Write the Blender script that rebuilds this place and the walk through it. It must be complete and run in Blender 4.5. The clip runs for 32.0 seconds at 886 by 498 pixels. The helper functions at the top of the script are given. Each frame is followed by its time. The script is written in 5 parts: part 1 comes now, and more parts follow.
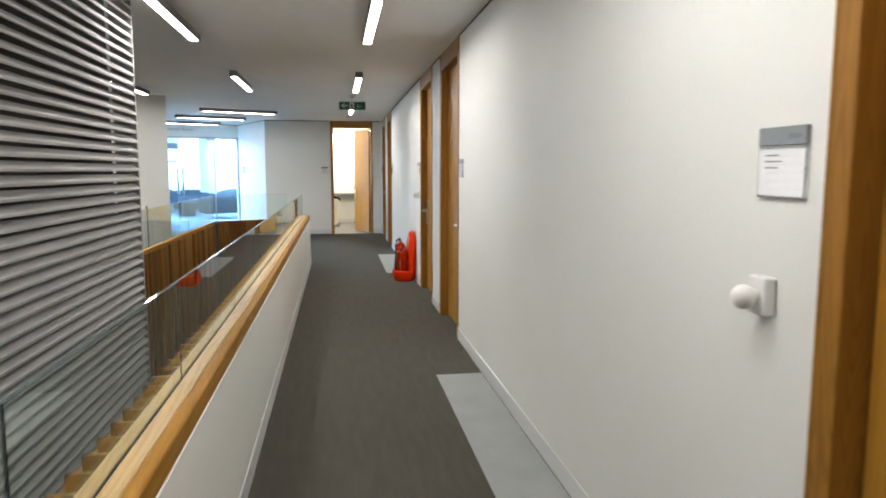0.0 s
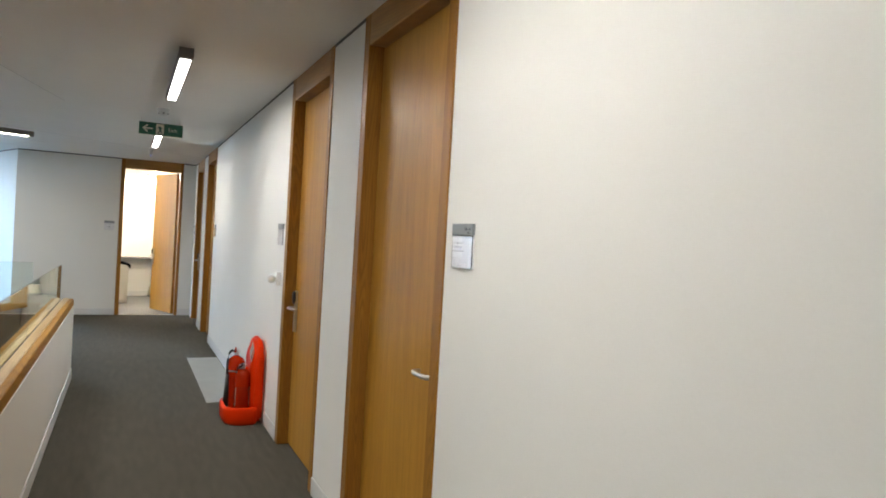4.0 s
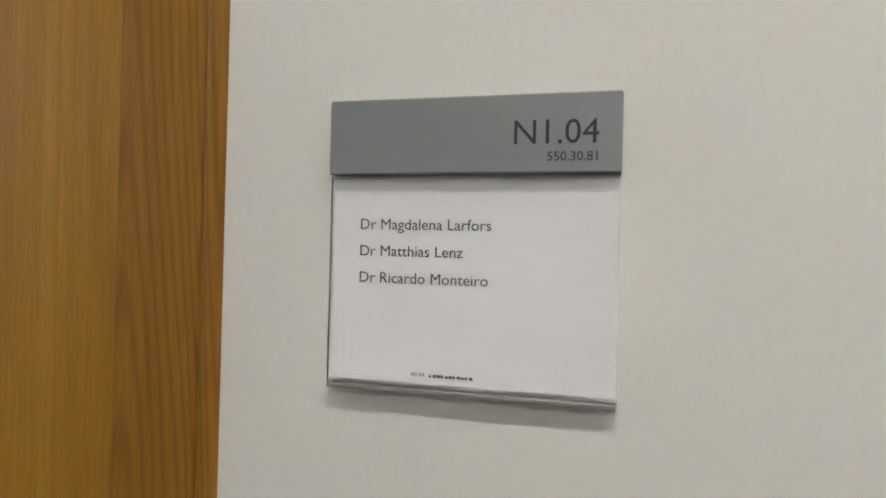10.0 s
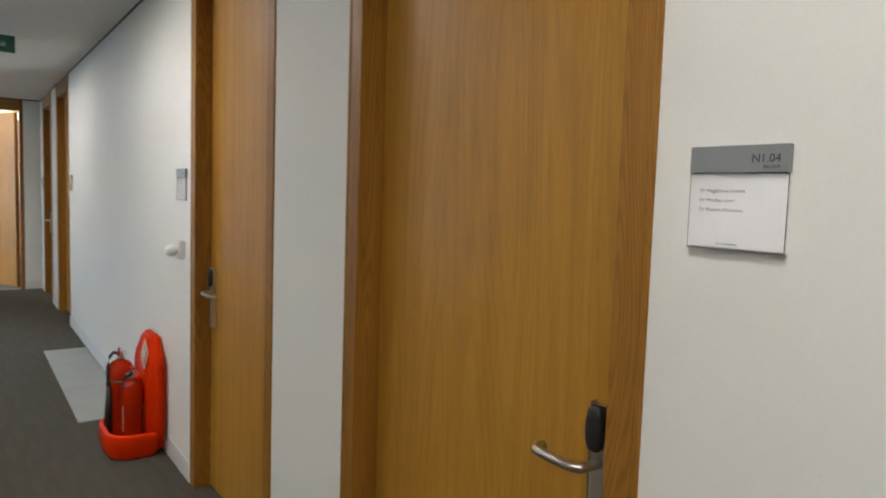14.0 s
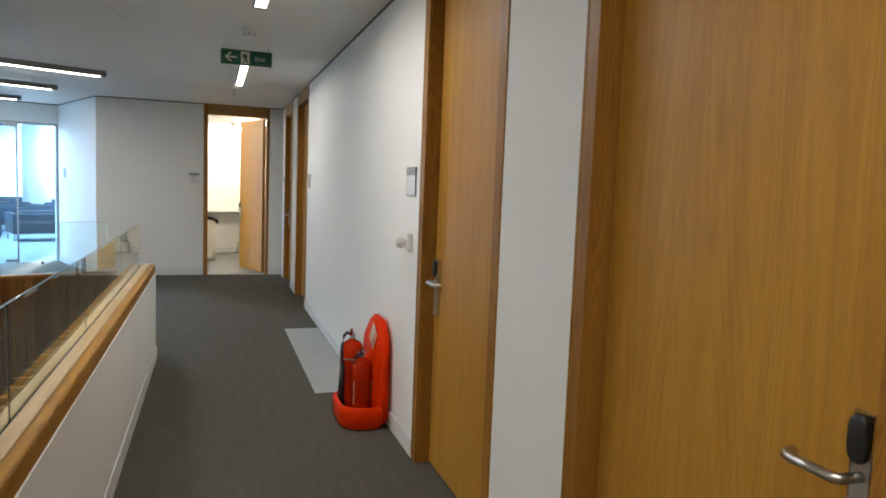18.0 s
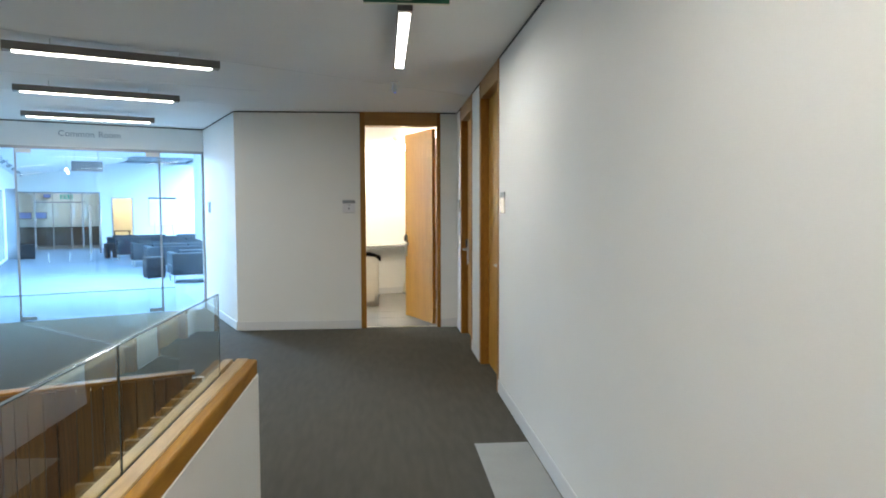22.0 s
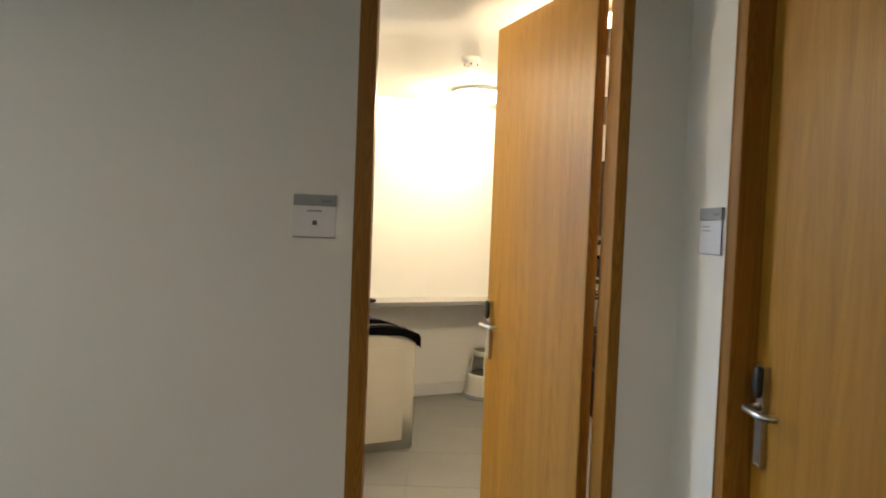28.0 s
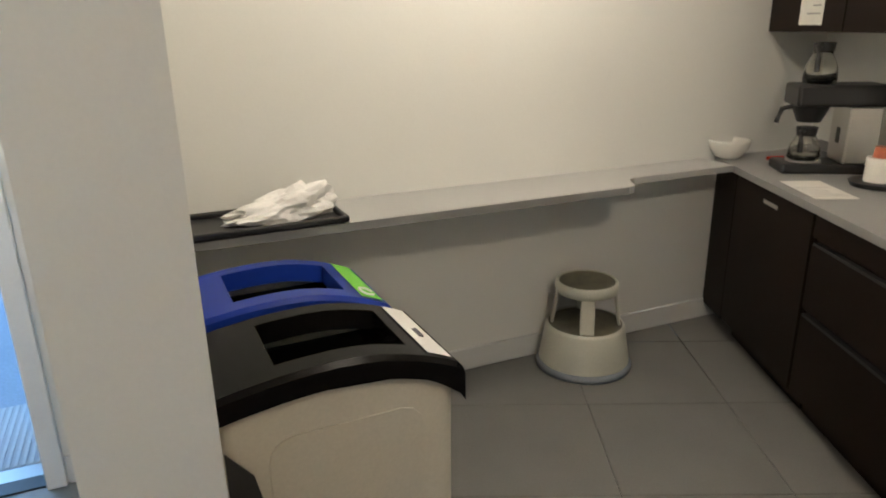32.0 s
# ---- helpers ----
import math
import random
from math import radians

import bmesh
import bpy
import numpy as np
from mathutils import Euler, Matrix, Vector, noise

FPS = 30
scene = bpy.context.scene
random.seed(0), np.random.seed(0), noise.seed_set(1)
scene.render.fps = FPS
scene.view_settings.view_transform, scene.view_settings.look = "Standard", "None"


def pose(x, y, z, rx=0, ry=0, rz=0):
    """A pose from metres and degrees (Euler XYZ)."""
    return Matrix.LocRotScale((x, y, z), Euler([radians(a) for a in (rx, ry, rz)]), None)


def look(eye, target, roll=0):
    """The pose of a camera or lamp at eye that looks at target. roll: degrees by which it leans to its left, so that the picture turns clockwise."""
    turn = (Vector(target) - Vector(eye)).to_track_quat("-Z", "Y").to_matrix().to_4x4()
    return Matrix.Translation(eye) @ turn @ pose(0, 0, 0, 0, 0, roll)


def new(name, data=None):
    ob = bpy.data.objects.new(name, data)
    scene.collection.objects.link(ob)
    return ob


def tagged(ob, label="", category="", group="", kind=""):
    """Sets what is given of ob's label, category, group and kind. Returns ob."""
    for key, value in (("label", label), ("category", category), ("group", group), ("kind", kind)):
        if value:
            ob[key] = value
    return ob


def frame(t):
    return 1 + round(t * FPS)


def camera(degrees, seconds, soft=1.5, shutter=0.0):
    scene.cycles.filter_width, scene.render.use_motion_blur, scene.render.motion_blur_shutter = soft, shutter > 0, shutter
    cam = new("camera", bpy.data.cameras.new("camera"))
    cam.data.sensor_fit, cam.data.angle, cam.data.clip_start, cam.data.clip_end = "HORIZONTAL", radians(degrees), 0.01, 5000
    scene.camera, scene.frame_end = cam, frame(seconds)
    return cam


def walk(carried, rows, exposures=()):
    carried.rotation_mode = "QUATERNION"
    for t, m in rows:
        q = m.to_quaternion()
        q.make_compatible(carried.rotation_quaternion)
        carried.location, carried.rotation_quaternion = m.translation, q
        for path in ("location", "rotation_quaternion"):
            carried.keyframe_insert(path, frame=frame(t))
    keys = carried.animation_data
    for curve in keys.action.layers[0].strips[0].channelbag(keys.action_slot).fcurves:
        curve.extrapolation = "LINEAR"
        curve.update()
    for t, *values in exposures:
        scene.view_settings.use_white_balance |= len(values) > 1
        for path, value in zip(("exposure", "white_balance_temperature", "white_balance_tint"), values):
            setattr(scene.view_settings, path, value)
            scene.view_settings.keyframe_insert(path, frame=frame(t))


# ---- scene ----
cam = camera(66.60, 32.0, soft=1.8, shutter=0.3)
PATH = [
    (0, (-0.9898, -0.5812, 1.4139), (-0.6831, 1.3816, 1.1826), 0.07),
    (0.5, (-0.9776, -0.0885, 1.4353), (-0.7530, 1.8818, 1.1756), -1.22),
    (1, (-1.0132, 0.3266, 1.4333), (-0.7890, 2.3088, 1.2902), 0.29),
    (1.5, (-0.9697, 0.8295, 1.4353), (-0.6706, 2.8056, 1.3620), 0.59),
    (2, (-0.9665, 1.2505, 1.4047), (-0.4921, 3.1912, 1.3112), 2.26),
    (2.5, (-1.0565, 1.5736, 1.4252), (-0.4114, 3.4624, 1.2972), 2.84),
    (4.5, (-0.9439, 3.1969, 1.4400), (-0.0855, 5.0033, 1.4412), 3.29),
    (5, (-0.8902, 3.5310, 1.4259), (0.0228, 5.3099, 1.3834), 3.31),
    (5.5, (-0.8512, 3.8528, 1.4408), (0.2742, 5.5043, 1.3626), 2.42),
    (6, (-0.7456, 4.1190, 1.4158), (0.4732, 5.7039, 1.3667), 2.84),
    (6.5, (-0.6690, 4.3801, 1.4045), (0.8348, 5.6982, 1.3683), 2.30),
    (7, (-0.5320, 4.5222, 1.4190), (1.1674, 5.5756, 1.4688), 1.49),
    (7.5, (-0.4466, 4.6681, 1.4206), (1.4743, 5.2139, 1.5315), 1.13),
    (8, (-0.3144, 4.6796, 1.4427), (1.6125, 5.2154, 1.4497), 0.49),
    (8.5, (-0.2888, 4.7020, 1.4345), (1.6502, 5.1917, 1.4161), 1.36),
    (9, (-0.3006, 4.6947, 1.4355), (1.6337, 5.2025, 1.4145), 1.31),
    (9.5, (-0.3088, 4.6910, 1.4323), (1.6167, 5.2317, 1.4271), 1.33),
    (10, (-0.3256, 4.6867, 1.4294), (1.5984, 5.2325, 1.4400), 1.45),
    (10.5, (-0.3645, 4.6902, 1.4296), (1.5686, 5.2030, 1.4455), 1.46),
    (11, (-0.4414, 4.6494, 1.4145), (1.4695, 5.2378, 1.4624), 1.74),
    (11.5, (-0.5240, 4.6472, 1.3910), (1.4164, 5.0988, 1.5660), 1.43),
    (12, (-0.5787, 4.6153, 1.3937), (1.3375, 5.1503, 1.5988), 1.92),
    (12.5, (-0.6373, 4.5202, 1.3953), (1.1286, 5.4556, 1.4782), 1.36),
    (13, (-0.6648, 4.3813, 1.4349), (0.6961, 5.8423, 1.3199), 1.69),
    (13.5, (-0.7848, 4.3246, 1.4200), (0.4765, 5.8675, 1.2510), 1.77),
    (14, (-0.8772, 4.2400, 1.4234), (0.2841, 5.8606, 1.2655), 1.87),
    (14.5, (-0.9308, 4.1941, 1.4090), (0.0872, 5.9070, 1.2371), 2.62),
    (15, (-0.9531, 4.1859, 1.3982), (-0.0461, 5.9550, 1.1800), 2.16),
    (15.5, (-0.9446, 4.1873, 1.4001), (-0.1080, 5.9917, 1.1895), 2.70),
    (17.5, (-0.9929, 4.1903, 1.4029), (-0.3140, 6.0637, 1.2312), 2.42),
    (18, (-0.9873, 4.2238, 1.4073), (-0.3419, 6.1082, 1.2278), 2.17),
    (18.5, (-1.0022, 4.2889, 1.4073), (-0.3781, 6.1834, 1.2613), 2.72),
    (19, (-0.9405, 4.6005, 1.4023), (-0.4671, 6.5380, 1.2545), 1.32),
    (19.5, (-0.9001, 4.8522, 1.4149), (-0.5037, 6.8103, 1.3211), 1.39),
    (20, (-0.9407, 5.1934, 1.4154), (-0.5617, 7.1547, 1.3161), 2.46),
    (20.5, (-0.9338, 5.5742, 1.4189), (-0.6034, 7.5426, 1.2912), 1.40),
    (21, (-0.8865, 5.9499, 1.4273), (-0.6774, 7.9368, 1.3346), -0.70),
    (21.5, (-0.8780, 6.4078, 1.3923), (-0.6715, 8.3933, 1.2689), 0.85),
    (22, (-0.8514, 6.8648, 1.3884), (-0.6789, 8.8538, 1.2696), -0.19),
    (22.5, (-0.8240, 7.3041, 1.4320), (-0.8326, 9.3032, 1.3722), -1.83),
    (23, (-0.8627, 7.8014, 1.4473), (-0.9385, 9.8000, 1.4396), -1.15),
    (23.5, (-0.8378, 8.2721, 1.4393), (-0.8879, 10.2714, 1.4189), -0.64),
    (24, (-0.8145, 8.6953, 1.4629), (-0.9845, 10.6877, 1.4202), -0.85),
    (24.5, (-0.8631, 9.1447, 1.4424), (-0.9305, 11.1431, 1.4818), 2.15),
    (25, (-0.8418, 9.6453, 1.4304), (-0.8971, 11.6445, 1.4223), 0.37),
    (25.5, (-0.8683, 10.0896, 1.4272), (-0.9689, 12.0852, 1.3407), -0.82),
    (27.5, (-0.8656, 11.9693, 1.4274), (-0.8032, 13.9639, 1.2947), 0.12),
    (28, (-0.8482, 12.4151, 1.4090), (-0.8209, 14.4135, 1.3354), 2.24),
    (28.5, (-0.8440, 12.8480, 1.3923), (-0.7876, 14.8402, 1.2256), -0.03),
    (29, (-0.8491, 13.2609, 1.4146), (-0.7899, 15.2472, 1.1889), -0.47),
    (29.5, (-0.7916, 13.6699, 1.3888), (-0.8021, 15.6596, 1.1856), -0.41),
    (30, (-0.7595, 14.0606, 1.3745), (-0.8456, 16.0412, 1.1104), -0.01),
    (30.5, (-0.7960, 14.3972, 1.4008), (-0.8496, 16.3693, 1.0718), 1.38),
    (31, (-0.8116, 14.7549, 1.3773), (-0.9804, 16.7099, 0.9909), 0.85),
    (31.5, (-0.8192, 15.0560, 1.4036), (-1.0111, 16.9879, 0.9229), -0.42),
    (32, (-0.9336, 15.2914, 1.4054), (-0.9578, 17.1911, 0.7806), -0.94),
]
EXPOSURES = [(0, 1.32, 6400, 10), (2.5, 1.25, 6500, 10), (5, 1.01, 6650, 10), (6, 0.80, 6700, 10), (9, 0.62, 6600, 10), (12, 0.68, 6600, 10), (15, 0.86, 6600, 10), (20, 0.92, 6550, 10), (22, 1.0, 6550, 8), (23, 0.88, 6520, 8), (24, 0.53, 6500, 8), (25.5, 0.48, 6450, 8), (28, 0.40, 7800, 10), (29, 0.47, 7600, 10), (29.8, 0.56, 6800, 10), (31, -0.16, 6250, 11), (32, -0.26, 6250, 10)]
KITCHEN_WATTS = 36
walk(cam, [(t, look(e, g, r)) for t, e, g, r in PATH], EXPOSURES)

# ---- world and lights ----
world = bpy.data.worlds.new("world")
scene.world = world
world.use_nodes = True
wn = world.node_tree.nodes
sky = wn.new("ShaderNodeTexSky")
sky.sky_type = "NISHITA"
sky.sun_disc = False
SUN_HEADING = 270.0   # direction the light travels, degrees from +x
SUN_ELEV = 26.0
sky.sun_elevation = radians(SUN_ELEV)
sky.sun_rotation = radians(270 - SUN_HEADING)
wn["Background"].inputs[1].default_value = 0.12
world.node_tree.links.new(sky.outputs[0], wn["Background"].inputs[0])

sun = new("sun", bpy.data.lights.new("sun", "SUN"))
sun.data.energy = 5.0
sun.data.angle = radians(0.5)
sun.data.color = (1.0, 0.99, 0.97)
hd, el = radians(SUN_HEADING), radians(SUN_ELEV)
sun.matrix_world = look((0, 0, 30), (math.cos(hd) * math.cos(el), math.sin(hd) * math.cos(el), 30 - math.sin(el)))

TURN = 24.0                      # the common room and lobby stand at this angle to the corridor
M24 = pose(0, 0, 0, 0, 0, TURN)
CT, ST = math.cos(radians(TURN)), math.sin(radians(TURN))


def W(u, v):
    """World x, y of a place in the turned frame of the lobby and common room."""
    return (u * CT - v * ST, u * ST + v * CT)


def area(name, m, sx, sy, watts, color=(1, 1, 1)):
    ob = new(name, bpy.data.lights.new(name, "AREA"))
    ob.data.shape, ob.data.size, ob.data.size_y = "RECTANGLE", sx, sy
    ob.data.energy, ob.data.color = watts, color
    ob.matrix_world = m
    return ob


LAMP_COLOR = (1.0, 0.96, 0.91)
DAY = (0.32, 0.60, 1.0)
# daylight of the common room: two panels added under the solid ceiling, one in the windows
area("daylight_panel_added", M24 @ pose(9.3, 26.8, 3.13), 6.0, 13.6, 3250, DAY)
area("daylight_panel_added", M24 @ pose(2.6, 20.0, 2.86, 0, -10.2, 0), 1.0, 4.0, 470, DAY)
area("daylight_window", M24 @ pose(0.262, 25.8, 1.03, 0, -90, 0), 1.9, 10.4, 480, DAY)

# ---- materials ----


def mat(name, col, rough=0.5, metal=0.0, col2=None, scale=3.0, stretch=(1, 1, 1), fine=0.06, fscale=90.0,
        bump=0.0, spec=0.5, emit=0.0, coat=0.0):
    """A surface with two scales of variation and a fine relief."""
    m = bpy.data.materials.new(name)
    m.use_nodes = True
    t = m.node_tree
    n, b = t.nodes, t.nodes["Principled BSDF"]
    co = n.new("ShaderNodeTexCoord")
    mp = n.new("ShaderNodeMapping")
    mp.inputs["Scale"].default_value = stretch
    t.links.new(co.outputs["Object"], mp.inputs["Vector"])
    big = n.new("ShaderNodeTexNoise")
    big.inputs["Scale"].default_value, big.inputs["Detail"].default_value = scale, 5
    t.links.new(mp.outputs[0], big.inputs["Vector"])
    small = n.new("ShaderNodeTexNoise")
    small.inputs["Scale"].default_value, small.inputs["Detail"].default_value = fscale, 3
    t.links.new(mp.outputs[0], small.inputs["Vector"])
    mix = n.new("ShaderNodeMix")
    mix.data_type = "RGBA"
    if col2 is None:
        col2 = [c * 0.93 for c in col]
    mix.inputs[6].default_value, mix.inputs[7].default_value = (*col, 1), (*col2, 1)
    mr = n.new("ShaderNodeMapRange")
    mr.inputs[1].default_value, mr.inputs[2].default_value = 0.32, 0.68
    t.links.new(big.outputs[0], mr.inputs[0])
    t.links.new(mr.outputs[0], mix.inputs[0])
    hsv = n.new("ShaderNodeHueSaturation")
    mr2 = n.new("ShaderNodeMapRange")
    mr2.inputs[1].default_value, mr2.inputs[2].default_value = 0.25, 0.75
    mr2.inputs[3].default_value, mr2.inputs[4].default_value = 1 - fine, 1 + fine
    t.links.new(small.outputs[0], mr2.inputs[0])
    t.links.new(mr2.outputs[0], hsv.inputs["Value"])
    t.links.new(mix.outputs[2], hsv.inputs["Color"])
    t.links.new(hsv.outputs[0], b.inputs["Base Color"])
    b.inputs["Roughness"].default_value, b.inputs["Metallic"].default_value = rough, metal
    b.inputs["Specular IOR Level"].default_value = spec
    if coat:
        b.inputs["Coat Weight"].default_value = coat
    if bump:
        bp = n.new("ShaderNodeBump")
        bp.inputs["Strength"].default_value, bp.inputs["Distance"].default_value = bump, 0.002
        t.links.new(small.outputs[0], bp.inputs["Height"])
        t.links.new(bp.outputs[0], b.inputs["Normal"])
    if emit:
        b.inputs["Emission Color"].default_value = (*col, 1)
        b.inputs["Emission Strength"].default_value = emit
    return m


def glass(name, tint=(0.96, 0.985, 0.975)):
    m = bpy.data.materials.new(name)
    m.use_nodes = True
    t = m.node_tree
    n = t.nodes
    n.remove(n["Principled BSDF"])
    g = n.new("ShaderNodeBsdfGlass")
    g.inputs["Color"].default_value = (*tint, 1)
    g.inputs["Roughness"].default_value = 0.0
    g.inputs["IOR"].default_value = 1.45
    t.links.new(g.outputs[0], n["Material Output"].inputs[0])
    return m


PAINT = mat("white_wall_paint", (0.765, 0.768, 0.735), 0.6, col2=(0.742, 0.745, 0.712), scale=1.2, fine=0.015, fscale=160, bump=0.05, spec=0.3)
SKIRT = mat("skirting_paint", (0.66, 0.67, 0.665), 0.5, col2=(0.635, 0.645, 0.64), scale=1.2, fine=0.02, fscale=120, spec=0.3)
CEIL = mat("ceiling_paint", (0.81, 0.805, 0.78), 0.8, col2=(0.775, 0.77, 0.745), scale=0.9, fine=0.015, fscale=60, spec=0.2)
CARPET = mat("grey_carpet", (0.090, 0.084, 0.068), 0.95, col2=(0.075, 0.070, 0.057), scale=4, stretch=(6, 1, 1), fine=0.35, fscale=120, bump=0.5, spec=0.1)
CARPET2 = mat("blue_grey_carpet", (0.21, 0.25, 0.30), 0.95, col2=(0.18, 0.215, 0.26), scale=2, fine=0.2, fscale=120, bump=0.4, spec=0.1)


def wood(name, light, dark, axis="z", rough=0.40, figure=0.5, loops=False, spec=0.45):
    """Veneer: long fibres, slow bands of tone and a faint cathedral figure along one axis."""
    st = {"z": (1, 1, 0.045), "y": (1, 0.045, 1), "x": (0.045, 1, 1), "level": (0.05, 0.05, 1)}[axis]
    m = mat(name, light, rough, col2=dark, scale=24, stretch=st, fine=0.12, fscale=420, bump=0.05, spec=spec)
    t = m.node_tree
    n = t.nodes
    mp = next(q for q in n if q.type == "MAPPING")
    mix = next(q for q in n if q.type == "MIX")
    hsv = next(q for q in n if q.type == "HUE_SAT")
    slow = n.new("ShaderNodeTexNoise")
    slow.inputs["Scale"].default_value, slow.inputs["Detail"].default_value = (15.0, 0.3) if loops else (5.5, 0.6)
    mp2 = n.new("ShaderNodeMapping")
    mp2.inputs["Scale"].default_value = [1 if v == 1 else 0.085 if loops else 0.075 for v in st]
    co = next(q for q in n if q.type == "TEX_COORD")
    t.links.new(co.outputs["Object"], mp2.inputs["Vector"])
    t.links.new(mp2.outputs[0], slow.inputs["Vector"])
    mul = n.new("ShaderNodeMath")
    mul.operation = "MULTIPLY"
    mul.inputs[1].default_value = 125.0 if loops else 170.0
    t.links.new(slow.outputs[0], mul.inputs[0])
    ring = n.new("ShaderNodeMath")
    ring.operation = "SINE"
    t.links.new(mul.outputs[0], ring.inputs[0])
    r = n.new("ShaderNodeMapRange")
    r.inputs[1].default_value, r.inputs[2].default_value = -1.0, 0.2
    r.inputs[3].default_value, r.inputs[4].default_value = 1 - 0.26 * figure, 1.02
    t.links.new(ring.outputs[0], r.inputs[0])
    h2 = n.new("ShaderNodeHueSaturation")
    t.links.new(r.outputs[0], h2.inputs["Value"])
    t.links.new(mix.outputs[2], h2.inputs["Color"])
    t.links.new(h2.outputs[0], hsv.inputs["Color"])
    return m


OAK = wood("oak_veneer", (0.465, 0.236, 0.033), (0.392, 0.186, 0.024), figure=0.25, spec=0.28)
OAK_H = wood("oak_veneer_level", (0.40, 0.215, 0.060), (0.33, 0.165, 0.042), "level")
OAK_L = wood("oak_fascia", (0.36, 0.18, 0.024), (0.28, 0.13, 0.016), "y", 0.6, spec=0.12)
OAK_DARK = wood("oak_frame", (0.335, 0.154, 0.025), (0.272, 0.118, 0.018), rough=0.42, figure=0.75, loops=True, spec=0.25)
CAPWOOD = wood("pale_oak_capping", (0.43, 0.295, 0.135), (0.36, 0.24, 0.10), "y", 0.5, spec=0.3)
# paler copy of the fin oak, for tops lit from above
FIN_TOP_LIT = wood("oak_fin_top_lit", (0.145, 0.095, 0.046), (0.11, 0.07, 0.032), "y", 0.6, spec=0.15)
BOARD = wood("cedar_boards", (0.25, 0.110, 0.022), (0.165, 0.067, 0.014), rough=0.5, figure=0.8, spec=0.2)
STEEL = mat("brushed_steel", (0.62, 0.60, 0.57), 0.28, 1.0, fine=0.05, fscale=220, stretch=(1, 1, 8))
HOUSING = mat("lamp_housing_grey", (0.20, 0.195, 0.19), 0.5, 0.3, fine=0.04)
ALU = mat("grey_aluminium", (0.42, 0.41, 0.40), 0.45, 0.8, fine=0.04)
LOUVRE = mat("louvre_aluminium", (0.36, 0.355, 0.345), 0.62, 0.2, fine=0.05, stretch=(1, 0.2, 1))
BLACK = mat("black_plastic", (0.016, 0.016, 0.017), 0.4, fine=0.1)
# dark colour that stands in for shade in gaps and behind open parts
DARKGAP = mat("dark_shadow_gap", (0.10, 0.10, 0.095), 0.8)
PLASTIC = mat("white_plastic", (0.78, 0.78, 0.76), 0.4, fine=0.02)
VINYL = mat("grey_floor_panel", (0.315, 0.33, 0.32), 0.55, col2=(0.28, 0.295, 0.288), scale=4, fine=0.06, fscale=140, bump=0.05)
GLASS = glass("clear_glass")
GLASS_G = glass("green_edge_glass", (0.94, 0.975, 0.96))
EDGE = mat("glass_edge", (0.07, 0.10, 0.10), 0.06, fine=0.02)
DIFFUSER = mat("lamp_diffuser", (1.0, 0.97, 0.92), 0.6, emit=6.0)
RED = mat("red_plastic", (0.74, 0.036, 0.002), 0.48, col2=(0.66, 0.029, 0.0015), fine=0.04, spec=0.06)
REDMETAL = mat("red_enamel", (0.42, 0.022, 0.002), 0.16, fine=0.03, coat=0.22, spec=0.1)
TILE = mat("grey_floor_tile", (0.172, 0.171, 0.164), 0.45, col2=(0.152, 0.151, 0.145), scale=3, fine=0.05, fscale=120, bump=0.03)
GROUT = mat("dark_grout", (0.09, 0.09, 0.088), 0.9)
SHELF = mat("grey_laminate", (0.42, 0.42, 0.415), 0.45, col2=(0.40, 0.40, 0.395), fine=0.05, fscale=300)
CABINET = mat("dark_gloss_laminate", (0.014, 0.0088, 0.0066), 0.45, col2=(0.011, 0.007, 0.0053), spec=0.08, fine=0.08, fscale=300)
NAVY = mat("navy_upholstery", (0.017, 0.030, 0.043), 0.8, col2=(0.013, 0.023, 0.034), fine=0.15, fscale=200, bump=0.2)

# ---- building helpers ----


def box(bm, x0, y0, z0, x1, y1, z1, bev=0.0, seg=1):
    vs = bmesh.ops.create_cube(bm, size=1.0)["verts"]
    for p in vs:
        p.co = Vector(((p.co.x + 0.5) * (x1 - x0) + x0, (p.co.y + 0.5) * (y1 - y0) + y0, (p.co.z + 0.5) * (z1 - z0) + z0))
    if bev:
        es = list({e for p in vs for e in p.link_edges})
        bmesh.ops.bevel(bm, geom=es, offset=bev, segments=seg, profile=0.5, affect="EDGES")
    return bm


def B(*args, **kw):
    return box(bmesh.new(), *args, **kw)


def cyl(bm, x, y, z0, z1, r, r2=None, seg=20, m=None):
    r2 = r if r2 is None else r2
    bmesh.ops.create_cone(bm, cap_ends=True, segments=seg, radius1=r, radius2=r2, depth=z1 - z0,
                          matrix=(m or Matrix()) @ Matrix.Translation((x, y, (z0 + z1) / 2)))
    return bm


def prism(bm, pts, z0, z1):
    lo = [bm.verts.new((x, y, z0)) for x, y in pts]
    hi = [bm.verts.new((x, y, z1)) for x, y in pts]
    k = len(pts)
    bm.faces.new(lo[::-1])
    bm.faces.new(hi)
    for i in range(k):
        bm.faces.new((lo[i], lo[(i + 1) % k], hi[(i + 1) % k], hi[i]))
    bmesh.ops.recalc_face_normals(bm, faces=bm.faces[:])
    return bm


def lathe(bm, prof, x=0, y=0, seg=24):
    rings = []
    for r, z in prof:
        if r < 1e-5:
            rings.append([bm.verts.new((x, y, z))])
        else:
            rings.append([bm.verts.new((x + r * math.cos(a), y + r * math.sin(a), z))
                          for a in (2 * math.pi * i / seg for i in range(seg))])
    for a, b in zip(rings, rings[1:]):
        for i in range(seg):
            j = (i + 1) % seg
            q = [a[i % len(a)], a[j % len(a)], b[j % len(b)], b[i % len(b)]]
            q = list(dict.fromkeys(q))
            if len(q) > 2:
                bm.faces.new(q)
    bmesh.ops.recalc_face_normals(bm, faces=bm.faces[:])
    return bm


